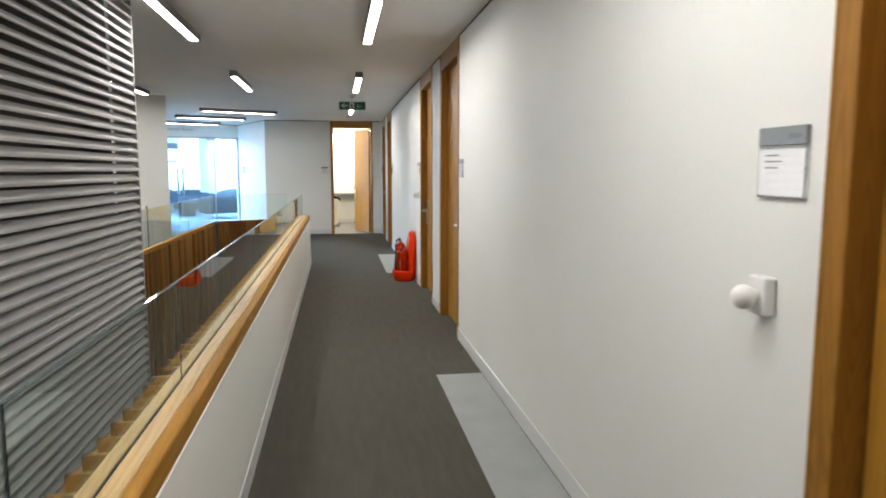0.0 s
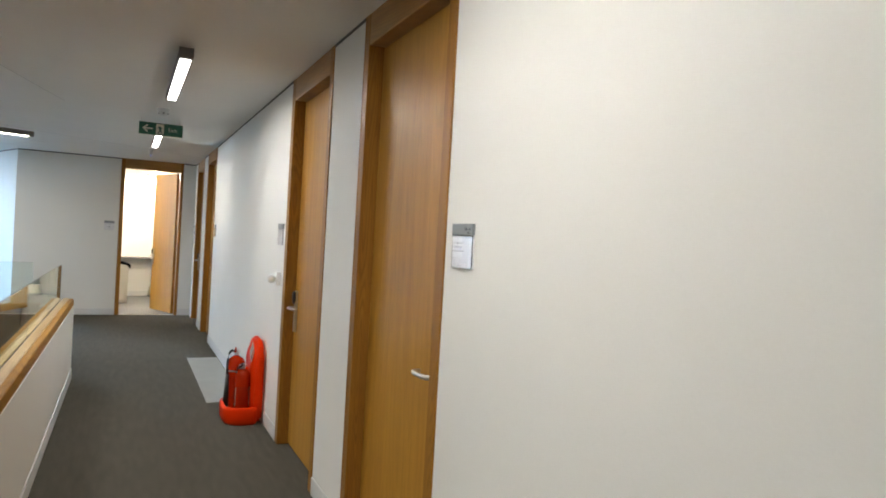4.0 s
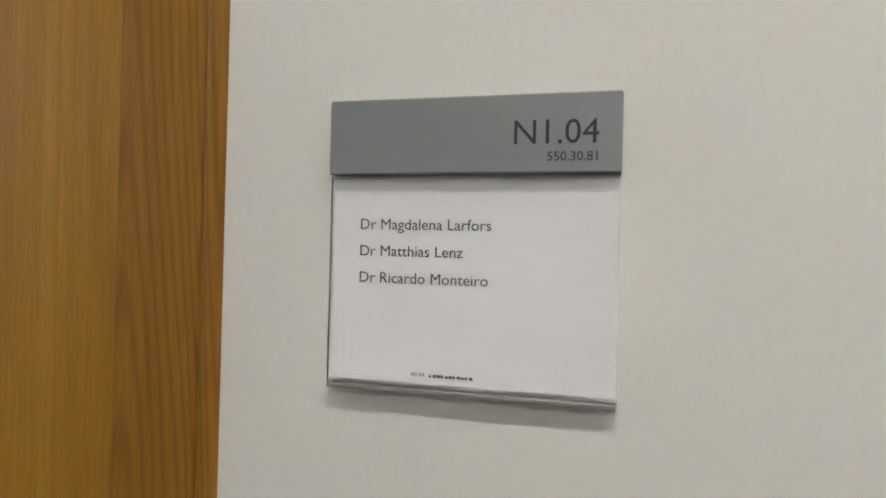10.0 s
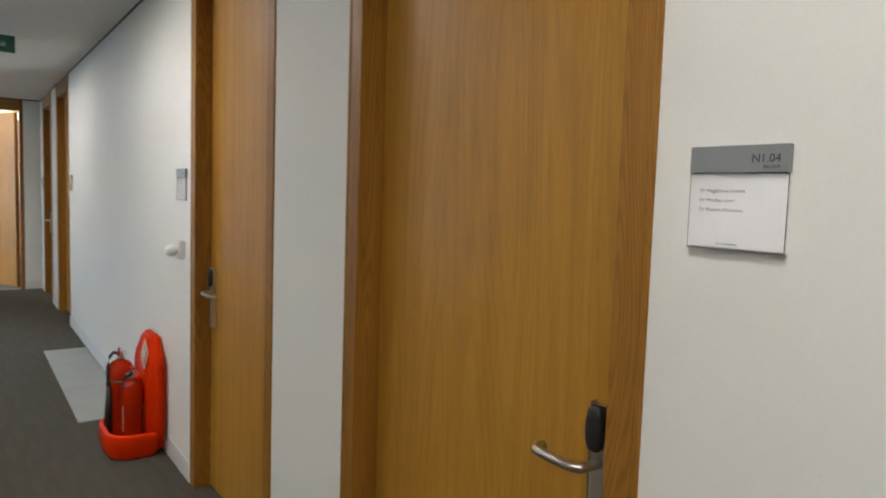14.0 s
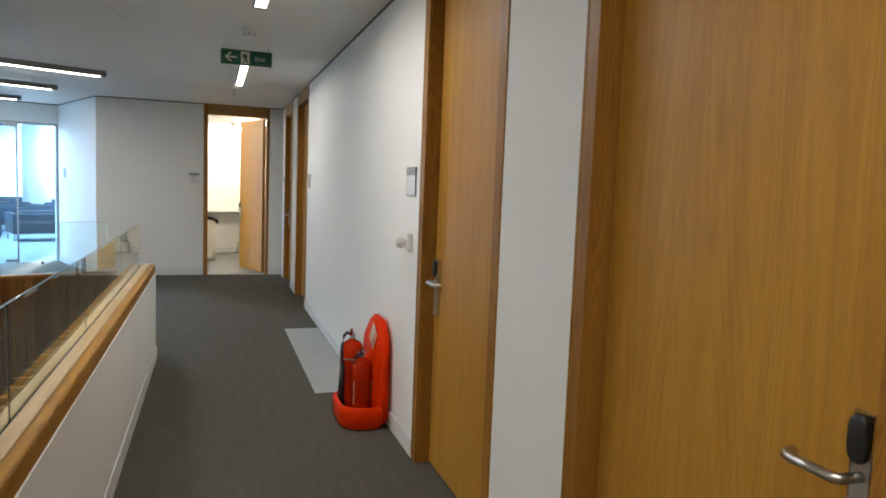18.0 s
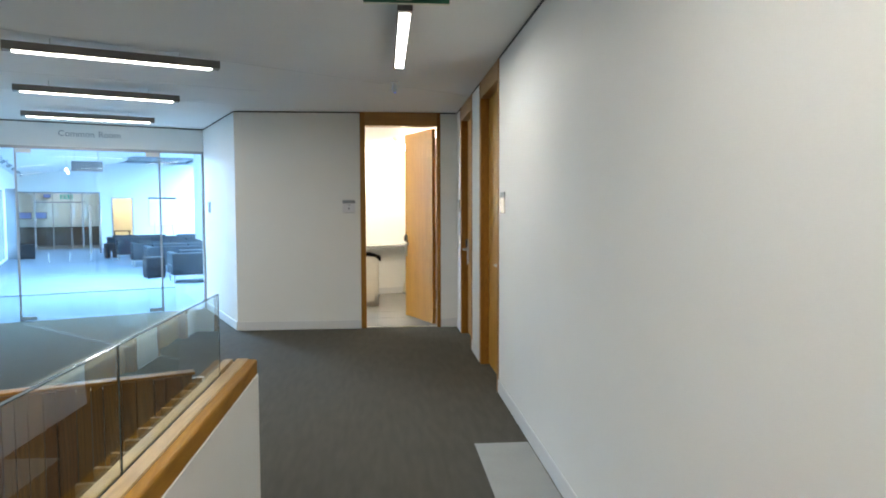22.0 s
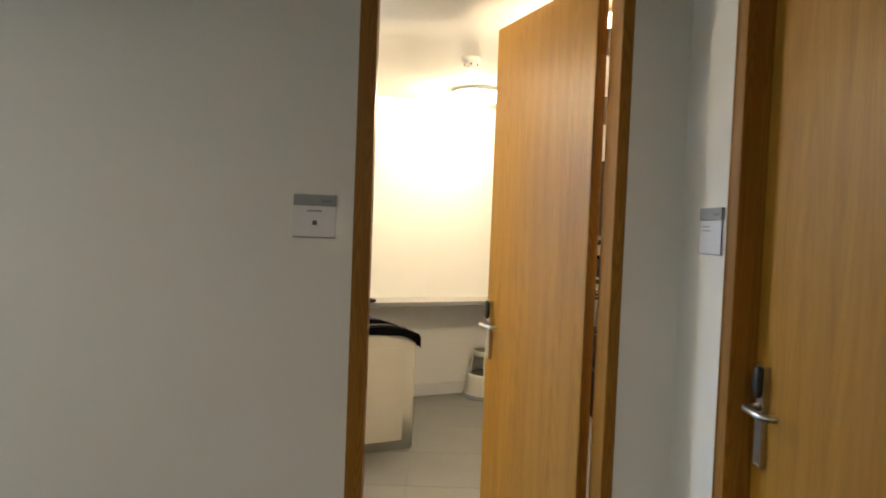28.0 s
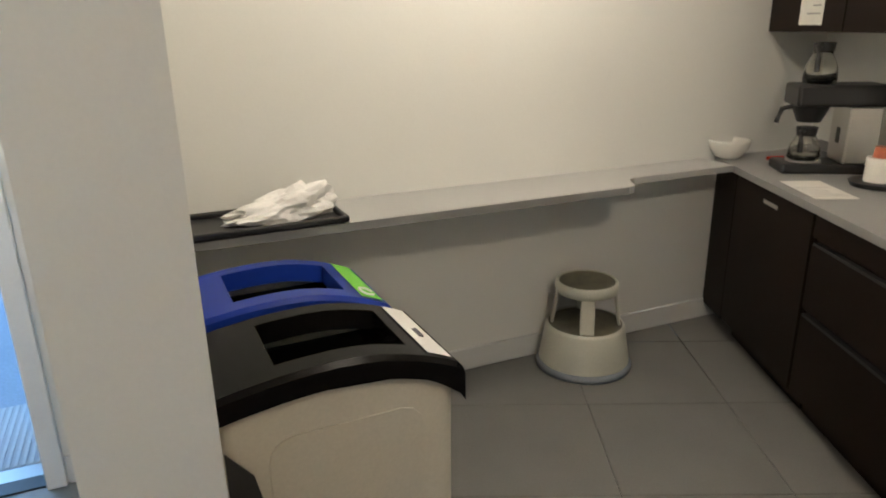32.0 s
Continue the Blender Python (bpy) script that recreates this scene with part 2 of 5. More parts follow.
def tube(bm, pts, r, seg=10):
    """A round bar bent through the points."""
    pts = [Vector(p) for p in pts]
    rings = []
    up = Vector((0.31, 0.17, 0.93))
    for i, p in enumerate(pts):
        d = (pts[min(i + 1, len(pts) - 1)] - pts[max(i - 1, 0)]).normalized()
        a = d.cross(up).normalized()
        b = d.cross(a)
        rings.append([bm.verts.new(p + r * (math.cos(w) * a + math.sin(w) * b)) for w in (2 * math.pi * k / seg for k in range(seg))])
    for a, b in zip(rings, rings[1:]):
        for i in range(seg):
            bm.faces.new((a[i], a[(i + 1) % seg], b[(i + 1) % seg], b[i]))
    bm.faces.new(rings[0][::-1])
    bm.faces.new(rings[-1])
    bmesh.ops.recalc_face_normals(bm, faces=bm.faces[:])
    return bm


def mesh_of(name, bm, material, smooth=False):
    me = bpy.data.meshes.new(name)
    bm.to_mesh(me)
    bm.free()
    me.materials.append(material)
    if smooth:
        me.shade_smooth()
    return me


def solid(name, bm, material, label="", category="", kind="", m=None, smooth=False, group=""):
    """A thing or piece of the setting that is one mesh."""
    ob = new(name, mesh_of(name, bm, material, smooth))
    if m is not None:
        ob.matrix_world = m
    return tagged(ob, label, category, group, kind)


def part(name, bm, material, parent, label="", smooth=False):
    ob = new(name, mesh_of(name, bm, material, smooth))
    ob.parent = parent
    return tagged(ob, label)


def thing(name, m, label, category, group="", kind=""):
    ob = new(name)
    ob.empty_display_size = 0.1
    ob.matrix_world = m
    return tagged(ob, label, category, group, kind)


def letters(name, text, size, material, parent, m, align="LEFT", depth=0.0006, label=""):
    """Writing in the built-in font as a thin raised mesh."""
    cu = bpy.data.curves.new(name, "FONT")
    cu.body, cu.size, cu.extrude, cu.align_x = text, size, depth, align
    cu.resolution_u = 3
    tmp = bpy.data.objects.new(name, cu)
    scene.collection.objects.link(tmp)
    me = bpy.data.meshes.new_from_object(tmp.evaluated_get(bpy.context.evaluated_depsgraph_get()))
    bpy.data.objects.remove(tmp)
    me.materials.clear()
    me.materials.append(material)
    ob = new(name, me)
    if parent is not None:
        ob.parent = parent
        ob.matrix_basis = m
    else:
        ob.matrix_world = m
    return tagged(ob, label)


H = 2.5          # corridor ceiling
END_Y = 14.72    # end wall of the corridor
DOORS = [("door_1", -0.36, 0.67), ("door_2", 4.905, 5.93), ("door_3", 6.47, 7.49), ("door_4", 11.84, 12.85), ("door_5", 13.385, 14.36)]

# ---- structure: corridor and lobby ----
bm = bmesh.new()
prism(bm, [(0.2, -3), (0.2, 14.80), (-2.62, 14.80), (-1.42, 9.86), (-1.42, -3)], -0.25, 0)
prism(bm, [(-1.42, 9.86), (-2.62, 14.80), W(3.80, 14.45), W(3.80, 16.46), W(0.85, 16.46), W(0.85, 10.6)], -0.25, 0)
prism(bm, [(-1.42, 9.86), W(0.85, 10.6), (-2.9, 9.46)], -0.25, 0)
prism(bm, [(-2.9, 9.46), W(0.85, 10.6), (-7, 9.0), (-7, 6.5), (-2.9, 6.5)], -0.25, 0)
solid("floor_corridor", bm, CARPET, "dark grey ribbed carpet floor", "floor", "structure")
bm = bmesh.new()
prism(bm, [(0.2, -3), (0.2, 14.85), (-2.6, 14.85), W(3.72, 14.5), W(3.72, 16.56), W(0.6, 16.56), W(-6, 11), (-8, 6), (-8, -3)], H, H + 0.15)
solid("ceiling", bm, CEIL, "white plastered ceiling with fine joints", "ceiling", "structure")
bm = bmesh.new()
for i, (a, b) in enumerate(((-3, DOORS[0][1]), (DOORS[0][2], DOORS[1][1]), (DOORS[1][2], DOORS[2][1]), (DOORS[2][2], DOORS[3][1]), (DOORS[3][2], DOORS[4][1]), (DOORS[4][2], END_Y + 0.15))):
    box(bm, 0, a, 0, 0.16, b, H)
solid("wall_east", bm, PAINT, "white painted corridor wall", "wall", "structure")
for a, b in ((-3, DOORS[0][1]), (DOORS[0][2], DOORS[1][1]), (DOORS[1][2], DOORS[2][1]), (DOORS[2][2], DOORS[3][1]), (DOORS[3][2], DOORS[4][1]), (DOORS[4][2], END_Y - 0.012)):
    solid("baseboard", B(-0.007, a, 0, -0.0002, b, 0.1, bev=0.002), SKIRT, "white painted skirting board", "skirting", "structure")
    solid("trim_shadow_gap", B(-0.004, a, H - 0.016, -0.0003, b, H - 0.001), DARKGAP, "dark shadow gap under the ceiling", "trim", "structure")

KD0, KD1 = -1.126, -0.197      # outer edges of the kitchenette door frame
bm = bmesh.new()
box(bm, -2.53, END_Y, 0, KD0, END_Y + 0.15, H)
box(bm, KD1, END_Y, 0, 0.0, END_Y + 0.15, H)
solid("wall_end", bm, PAINT, "white painted end wall", "wall", "structure")
for a, b in ((-2.53, KD0), (KD1, -0.012)):
    solid("baseboard", B(a, END_Y - 0.012, 0, b, END_Y - 0.0002, 0.1, bev=0.003), SKIRT, "white painted skirting board", "skirting", "structure")
    solid("trim_shadow_gap", B(a, END_Y - 0.004, H - 0.016, b, END_Y - 0.0003, H - 0.001), DARKGAP, "dark shadow gap under the ceiling", "trim", "structure")

# the lobby's two walls along the turned frame
UL, UR, VS = 0.90, 3.67, 16.50
bm = bmesh.new()
prism(bm, [(UR, 14.479), (UR, VS + 0.05), (UR + 0.15, VS + 0.05), (UR + 0.15, 14.48)], 0, H)
solid("wall_lobby_right", bm, PAINT, "white painted lobby wall", "wall", "structure", M24)
solid("baseboard", B(UR - 0.012, 14.49, 0, UR - 0.0002, VS - 0.03, 0.1, bev=0.003), SKIRT, "white painted skirting board", "skirting", "structure", M24)
solid("trim_shadow_gap", B(UR - 0.004, 14.49, H - 0.016, UR - 0.0003, VS - 0.03, H - 0.001), DARKGAP, "dark shadow gap under the ceiling", "trim", "structure", M24)
solid("wall_lobby_left", B(-4.5, 10.5, 0, UL, VS + 0.05, H), PAINT, "white painted lobby wall block", "wall", "structure", M24)
solid("baseboard", B(UL + 0.0002, 10.5, 0, UL + 0.012, VS - 0.03, 0.1, bev=0.003), SKIRT, "white painted skirting board", "skirting", "structure", M24)
solid("trim_shadow_gap", B(UL + 0.0003, 10.5, H - 0.016, UL + 0.004, VS - 0.03, H - 0.001), DARKGAP, "dark shadow gap under the ceiling", "trim", "structure", M24)
solid("wall_far_left", B(-7.2, -3, -3.2, -7.0, 12, H), PAINT, "white painted wall", "wall", "structure")
solid("wall_behind", B(-7.0, -3.2, -3.2, 0.16, -3.0, H), PAINT, "white painted wall", "wall", "structure")
solid("wall_bulkhead", B(UL, VS - 0.02, 2.19, UR, VS + 0.12, H), PAINT, "white painted bulkhead over the glass screen", "wall", "structure", M24)
solid("trim_shadow_gap", B(UL, VS - 0.024, H - 0.016, UR, VS - 0.0203, H - 0.001), DARKGAP, "dark shadow gap under the ceiling", "trim", "structure", M24)
solid("floor_lower", B(-7, -3, -3.3, 0.2, 10.5, -3.2), CARPET, "dark carpet floor at the foot of the stair", "floor", "structure")
# ---- doors ----


def lever(parent, x, y, z, toward, side):
    """Lever handle with a tall backplate and a black reader; toward: +-1 along y for the lever; side: -1 faces -x."""
    part("backplate", B(x + side * 0.001, y - 0.019, z - 0.16, x + side * 0.012, y + 0.019, z + 0.110, bev=0.004, seg=2), STEEL, parent, "tall satin steel backplate")
    bm = bmesh.new()
    bmesh.ops.create_uvsphere(bm, u_segments=20, v_segments=14, radius=1.0)
    for p in bm.verts:
        q = p.co
        k = (abs(q.x) ** 3 + abs(q.y) ** 3 + abs(q.z) ** 3) ** (-1 / 3)
        p.co = Vector((x + side * (0.0235 + 0.011 * q.x * k), y + 0.019 * q.y * k, z + 0.068 + 0.043 * q.z * k))
    part("card_reader", bm, BLACK, parent, "rounded black card reader", True)
    bm = bmesh.new()
    p = [(x + side * 0.012, y, z), (x + side * 0.045, y, z), (x + side * 0.056, y + toward * 0.004, z), (x + side * 0.062, y + toward * 0.016, z),
         (x + side * 0.063, y + toward * 0.05, z), (x + side * 0.063, y + toward * 0.10, z), (x + side * 0.058, y + toward * 0.114, z), (x + side * 0.046, y + toward * 0.121, z), (x + side * 0.03, y + toward * 0.122, z)]
    tube(bm, p, 0.0095, 12)
    part("lever", bm, STEEL, parent, "curved steel lever handle", True)


def corridor_door(name, y0, y1, lever_far):
    d = thing(name, pose(0, 0, 0), "closed oak veneer door in a full-height oak frame", "door", "corridor doors", "structure")
    fw, top, rec = 0.07, 2.35, 0.07
    part("jamb", B(-0.004, y0 + 0.0125, 0, 0.16, y0 + fw, H, bev=0.002), OAK_DARK, d)
    part("jamb", B(-0.004, y1 - fw, 0, 0.16, y1 - 0.0125, H, bev=0.002), OAK_DARK, d)
    for a in (y0, y1 - 0.012):
        part("edge_lipping", B(-0.0055, a, 0, 0.02, a + 0.012, H, bev=0.004, seg=3), OAK_DARK, d, "rounded oak lipping")
    part("header", B(-0.003, y0 + fw, top, 0.16, y1 - fw, H, bev=0.003), OAK_H, d, "oak header panel")
    leaf = part("leaf", B(rec, y0 + fw + 0.004, 0.008, rec + 0.045, y1 - fw - 0.004, top - 0.004, bev=0.002), OAK, d, "oak veneer door leaf")
    yl = (y1 - fw - 0.065) if lever_far else (y0 + fw + 0.065)
    lever(d, rec, yl, 0.945, -1 if lever_far else 1, -1)
    part("stop", B(rec + 0.0455, y0 + fw, 0, rec + 0.06, y0 + fw + 0.02, top), OAK_DARK, d)
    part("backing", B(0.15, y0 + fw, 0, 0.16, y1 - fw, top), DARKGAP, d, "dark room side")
    return d


for (n, a, b), far in zip(DOORS, (False, False, True, False, True)):
    corridor_door(n, a, b, far)

# kitchenette door: frame, and a leaf standing open into the room
kd = thing("door_6", pose(0, 0, 0), "oak door standing open into the kitchenette", "door", "", "structure")
part("jamb", B(KD0, END_Y - 0.004, 0, KD0 + 0.06, END_Y + 0.072, H, bev=0.003), OAK_DARK, kd)
part("stop", B(KD0, END_Y + 0.0725, 0, KD0 + 0.052, END_Y + 0.10, H, bev=0.002), OAK, kd, "paler oak door stop")
part("jamb", B(KD1 - 0.04, END_Y - 0.004, 0, KD1, END_Y + 0.165, H, bev=0.003), OAK_DARK, kd)
part("header", B(KD0 + 0.06, END_Y - 0.003, 2.345, KD1 - 0.0405, END_Y + 0.17, H, bev=0.003), OAK_H, kd, "oak header panel")
part("threshold", B(KD0 + 0.06, END_Y + 0.02, 0.0005, KD1 - 0.0405, END_Y + 0.06, 0.006, bev=0.002), STEEL, kd, "metal threshold strip")
HINGE = Vector((KD1 - 0.041, END_Y + 0.178, 0))
LEAFTURN = 21.8
leaf = part("leaf", B(0, 0, 0.008, 0.045, 0.80, 2.338, bev=0.002), OAK, kd, "oak veneer door leaf, open")
leaf.matrix_basis = Matrix.Translation(HINGE) @ pose(-0.045, 0, 0, 0, 0, LEAFTURN)
part("edge_lipping", B(0.001, -0.004, 0.008, 0.044, -0.0003, 2.338), OAK_DARK, leaf, "dark oak edge lipping")
lever(leaf, 0.0, 0.757, 0.945, -1, -1)
for z in (0.25, 1.1, 1.85, 2.1):
    part("hinge", cyl(bmesh.new(), 0.05, -0.006, z - 0.05, z + 0.05, 0.008, seg=12), STEEL, leaf, "steel hinge knuckle", True)

# ---- parapet and stair void ----
PE = 9.83
pa = thing("parapet", pose(0, 0, 0), "white parapet with pale oak capping and frameless glass", "parapet", "", "structure")
part("parapet_wall", B(-1.56, -3, -0.25, -1.405, PE, 0.675, bev=0.003), PAINT, pa, "white painted parapet wall")
part("skirting", B(-1.4045, -3, 0, -1.396, PE, 0.1, bev=0.003), SKIRT, pa)
part("capping", B(-1.495, -3, 0.6755, -1.4455, PE - 0.005, 0.744, bev=0.003), CAPWOOD, pa, "pale oak capping board")
# fascia with a rounded upper edge
bm = prism(bmesh.new(), [(-1.445, 0.6755), (-1.409, 0.6755), (-1.409, 0.728), (-1.411, 0.7345), (-1.416, 0.738), (-1.445, 0.739)], -3, PE - 0.006)
for p in bm.verts:
    p.co = Vector((p.co.x, p.co.z, p.co.y))
bmesh.ops.recalc_face_normals(bm, faces=bm.faces[:])
part("fascia", bm, OAK_L, pa, "darker oak fascia with a rounded edge")
part("capping", B(-1.548, -3, 0.6755, -1.511, PE - 0.005, 0.742, bev=0.004, seg=2), CAPWOOD, pa, "pale oak capping board")
# dark filler and two black strips paint in the shade of the slot
part("glazing_slot", B(-1.5105, -3, 0.6757, -1.4955, PE - 0.01, 0.712), DARKGAP, pa, "dark glazing slot")
part("slot_dark_strip", B(-1.4985, -3, 0.7125, -1.4955, PE - 0.25, 0.738), BLACK, pa, "black strip painting in the dark of the glazing slot")
part("slot_dark_strip", B(-1.5105, -3, 0.7125, -1.5085, PE - 0.25, 0.738), BLACK, pa, "black strip painting in the dark of the glazing slot")
ys = [-3.0, -1.8, -0.65, 0.50, 1.65, 2.80, 3.95, 5.10, 6.25, 7.40, 8.55, 9.55]
for a, b in zip(ys, ys[1:]):
    g = part("glass_panel", B(-1.508, a + 0.004, 0.7155, -1.499, b - 0.004, 1.058, bev=0.001), GLASS_G, pa, "clear toughened glass panel")
    g.visible_shadow = False
    part("glass_edge", B(-1.5085, b - 0.0035, 0.7155, -1.4985, b - 0.0015, 1.058), EDGE, g)
    part("top_edge", B(-1.5085, a + 0.004, 1.0583, -1.4985, b - 0.004, 1.060), EDGE, g)
# fins and board behind them coloured dark for the shade between fins
FIN_SHADED = wood("oak_fins_shaded", (0.055, 0.026, 0.0065), (0.037, 0.017, 0.004), rough=0.5)
part("inner_face", B(-1.5605, -3, -1.2, -1.5602, PE - 0.05, 0.67), mat("shaded_fin_backing", (0.035, 0.019, 0.009), 0.7, fine=0.1), pa, "board behind the fins, coloured dark for the shade there")
# vertical fins on the inner face, each with a paler top strip painting in lamplight
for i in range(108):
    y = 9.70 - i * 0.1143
    f = part("fin", B(-1.672, y, -1.2, -1.5605, y + 0.015, 0.655), FIN_SHADED, pa)
    part("lipping", B(-1.6725, y - 0.0005, 0.6553, -1.5608, y + 0.0155, 0.668, bev=0.001), FIN_TOP_LIT, f, "fin top, paler as if lit from above")

fp = thing("parapet", pose(0, 0, 0), "cedar-boarded parapet around the stair void with glass above", "parapet", "", "structure")
# left run along x = -2.7, and the far run at the turned angle
VX = -2.70
part("parapet_wall", B(VX - 0.06, 4.2, -0.25, VX - 0.03, 9.38, 0.66), PAINT, fp, "white painted parapet wall")
part("capping", B(VX - 0.065, 4.2, 0.6605, VX - 0.005, 9.38, 0.695, bev=0.005), OAK_L, fp, "pale oak capping board")
FARM = M24
part("parapet_wall", B(1.30, 9.66, -0.25, 2.50, 9.69, 0.66), PAINT, fp, "white painted parapet wall").matrix_basis = FARM
part("capping", B(1.28, 9.632, 0.6835, 2.46, 9.695, 0.695, bev=0.003), OAK_DARK, fp, "thin oak capping board").matrix_basis = FARM
BOARDS = (BOARD, wood("cedar_boards_pale", (0.28, 0.133, 0.027), (0.21, 0.093, 0.018), rough=0.5, figure=0.8, spec=0.2), wood("cedar_boards_dark", (0.19, 0.088, 0.018), (0.13, 0.056, 0.012), rough=0.5, figure=0.8, spec=0.2))
BOARDS_FAR = (BOARDS[2], wood("cedar_boards_red", (0.16, 0.060, 0.011), (0.10, 0.036, 0.007), rough=0.5, figure=0.8, spec=0.2))
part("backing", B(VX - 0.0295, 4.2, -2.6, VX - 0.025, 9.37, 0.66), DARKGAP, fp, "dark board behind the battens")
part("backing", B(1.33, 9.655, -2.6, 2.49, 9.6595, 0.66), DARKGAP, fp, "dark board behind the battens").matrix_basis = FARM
random.seed(4)
y = 4.2
while y < 9.3:
    w = random.choice((0.06, 0.08, 0.10))
    d = random.choice((0.0, 0.012, 0.02, 0.03))
    part("board", B(VX - 0.0245, y, -2.6, VX - 0.006 + d, min(y + w, 9.36), 0.66), random.choice(BOARDS), fp)
    y += w + 0.004
u = 1.36
while u < 2.42:
    w = random.choice((0.04, 0.05, 0.065))
    d = random.choice((0.0, 0.012, 0.03))
    part("board", B(u, 9.635 - d, -2.6, min(u + w, 2.5), 9.6545, 0.683), random.choice(BOARDS_FAR), fp).matrix_basis = FARM
    u += w + 0.003
for a, b in ((4.2, 6.0), (6.0, 7.7), (7.7, 9.36)):
    g = part("glass_panel", B(VX - 0.040, a + 0.006, 0.7005, VX - 0.028, b - 0.006, 1.058), GLASS_G, fp, "clear toughened glass panel")
    g.visible_shadow = False
    part("glass_edge", B(VX - 0.041, b - 0.0055, 0.7005, VX - 0.027, b - 0.0025, 1.085), EDGE, g)
g = part("glass_panel", B(1.34, 9.664, 0.7005, 2.40, 9.676, 1.058), GLASS_G, fp, "clear toughened glass panel")
g.matrix_basis = FARM
g.visible_shadow = False
part("top_edge", B(1.34, 9.6635, 1.0583, 2.40, 9.6765, 1.060), EDGE, g)

# louvred screen beside the void
lv = thing("louvre_screen", pose(0, 0, 0), "tall screen of slanted grey aluminium louvre blades", "louvre", "", "structure")
z = -1.4
while z < H - 0.02:
    blade = bmesh.new()
    prism(blade, [(-2.296, 0.0), (-2.288, 0.002), (-2.288, 0.015), (-2.326, 0.047), (-2.333, 0.047), (-2.296, 0.014)], -2.6, 4.18)
    for p in blade.verts:
        p.co = Vector((p.co.x, p.co.z, p.co.y + z))
    bmesh.ops.recalc_face_normals(blade, faces=blade.faces[:])
    part("blade", blade, LOUVRE, lv)
    z += 0.061
part("end_plate", B(-2.43, 4.181, -1.4, -2.29, 4.2, H - 0.002), LOUVRE, lv)
# added sheet, its dark colour gives the shade between the blades
part("backing", B(-2.62, -2.6, -1.4, -2.45, 4.18, H - 0.002), DARKGAP, lv, "dark sheet standing in for the shade behind the blades")

# ---- lamps ----


def strip_lamp(cx, cy, ang, length, watts=7.2, z=2.415):
    m = pose(cx, cy, z, 0, 0, ang)
    t = thing("linear_ceiling_light", m, "slim grey linear ceiling light with a lit white diffuser", "ceiling light", "linear ceiling lights")
    hl = length / 2
    part("housing", B(-hl, -0.038, 0.002, hl, 0.038, 0.058, bev=0.003), HOUSING, t, "grey aluminium housing")
    part("diffuser", B(-hl + 0.05, -0.03, -0.004, hl - 0.05, 0.03, 0.0015, bev=0.001), DIFFUSER, t, "lit white diffuser")
    for sx in (-1, 1):
        part("end_cap", B(sx * hl - 0.004, -0.04, 0.0, sx * hl + 0.004, 0.04, 0.06, bev=0.002), HOUSING, t)
    for sx in (-0.6, 0.6):
        part("suspension_wire", cyl(bmesh.new(), sx * hl, 0, 0.0585, H - 0.0002 - z, 0.004, seg=8), STEEL, t)
    area("strip_light", m @ pose(0, 0, -0.008), length - 0.1, 0.06, watts, LAMP_COLOR)


for y in (-2.6, 0.85, 4.28, 7.7, 11.17):
    strip_lamp(-0.735, y, 90, 1.47)
for y in (0.85, 4.35, 7.80):
    strip_lamp(-2.07, y, 90, 1.47)
for y in (4.6, 8.44):
    strip_lamp(-3.5, y, 90, 1.47)
for u, v in ((2.335, 11.74), (2.29, 13.44), (2.255, 15.20)):
    x, y = W(u, v)
    strip_lamp(x, y, TURN, 1.32, z=2.398)

# ---- glass screen to the common room ----
gs = thing("glass_screen", M24, "frameless double glass doors with grey metal edging", "glass doors", "", "structure")
part("top_rail", B(UL, VS - 0.025, 2.155, UR, VS + 0.025, 2.1895), ALU, gs, "grey metal head rail")
part("side_post", B(UL, VS - 0.02, 0, UL + 0.03, VS + 0.02, 2.1545), ALU, gs)
part("side_post", B(UR - 0.03, VS - 0.02, 0, UR, VS + 0.02, 2.1545), ALU, gs)
us = (UL + 0.03, 1.45, 2.30, 3.10, UR - 0.03)
for i, (a, b) in enumerate(zip(us, us[1:])):
    g = part("glass_panel", B(a + 0.004, VS - 0.006, 0.008, b - 0.004, VS + 0.006, 2.15), GLASS, gs, "clear glass panel")
    g.visible_shadow = False
for a in (1.45, 3.10):
    part("panel_edge", B(a - 0.012, VS - 0.012, 0.0, a + 0.012, VS + 0.012, 2.154), ALU, gs, "grey metal glass edge")
for a, s in ((1.45, 1), (3.10, -1)):
    for z0, z1 in ((0.01, 0.05), (2.10, 2.15)):
        part("patch_fitting", B(min(a, a + s * 0.17), VS - 0.018, z0, max(a, a + s * 0.17), VS + 0.018, z1, bev=0.002), STEEL, gs, "steel patch fitting")
for a in (2.25, 2.365):
    bm = bmesh.new()
    for s in (-1, 1):
        cyl(bm, a, VS + s * 0.05, 0.83, 1.45, 0.014, seg=14)
        for z in (0.92, 1.36):
            tube(bm, [(a, VS + s * 0.007, z), (a, VS + s * 0.05, z)], 0.008, 8)
    part("pull_handle", bm, STEEL, gs, "long steel pull handle", True)
# ---- kitchenette ----
KV = 16.715
KO = 16.57      # wall with the opening to the common room
KH = 2.39
bm = bmesh.new()
prism(bm, [(0.2, 14.871), (1.6, 14.871), (1.6, 20.2), W(5.39, KV + 0.001), W(3.83, KV), W(3.83, 14.52)], KH, KH + 0.05)
solid("ceiling_kitchenette", bm, CEIL, "white kitchenette ceiling", "ceiling", "structure")
bm = bmesh.new()
prism(bm, [(1.6, END_Y), (1.6, 20.2), W(3.83, KV), W(3.83, 14.5), (-2.6, END_Y + 0.081), (0.2, END_Y + 0.081), (0.2, END_Y)], -0.1, -0.006)
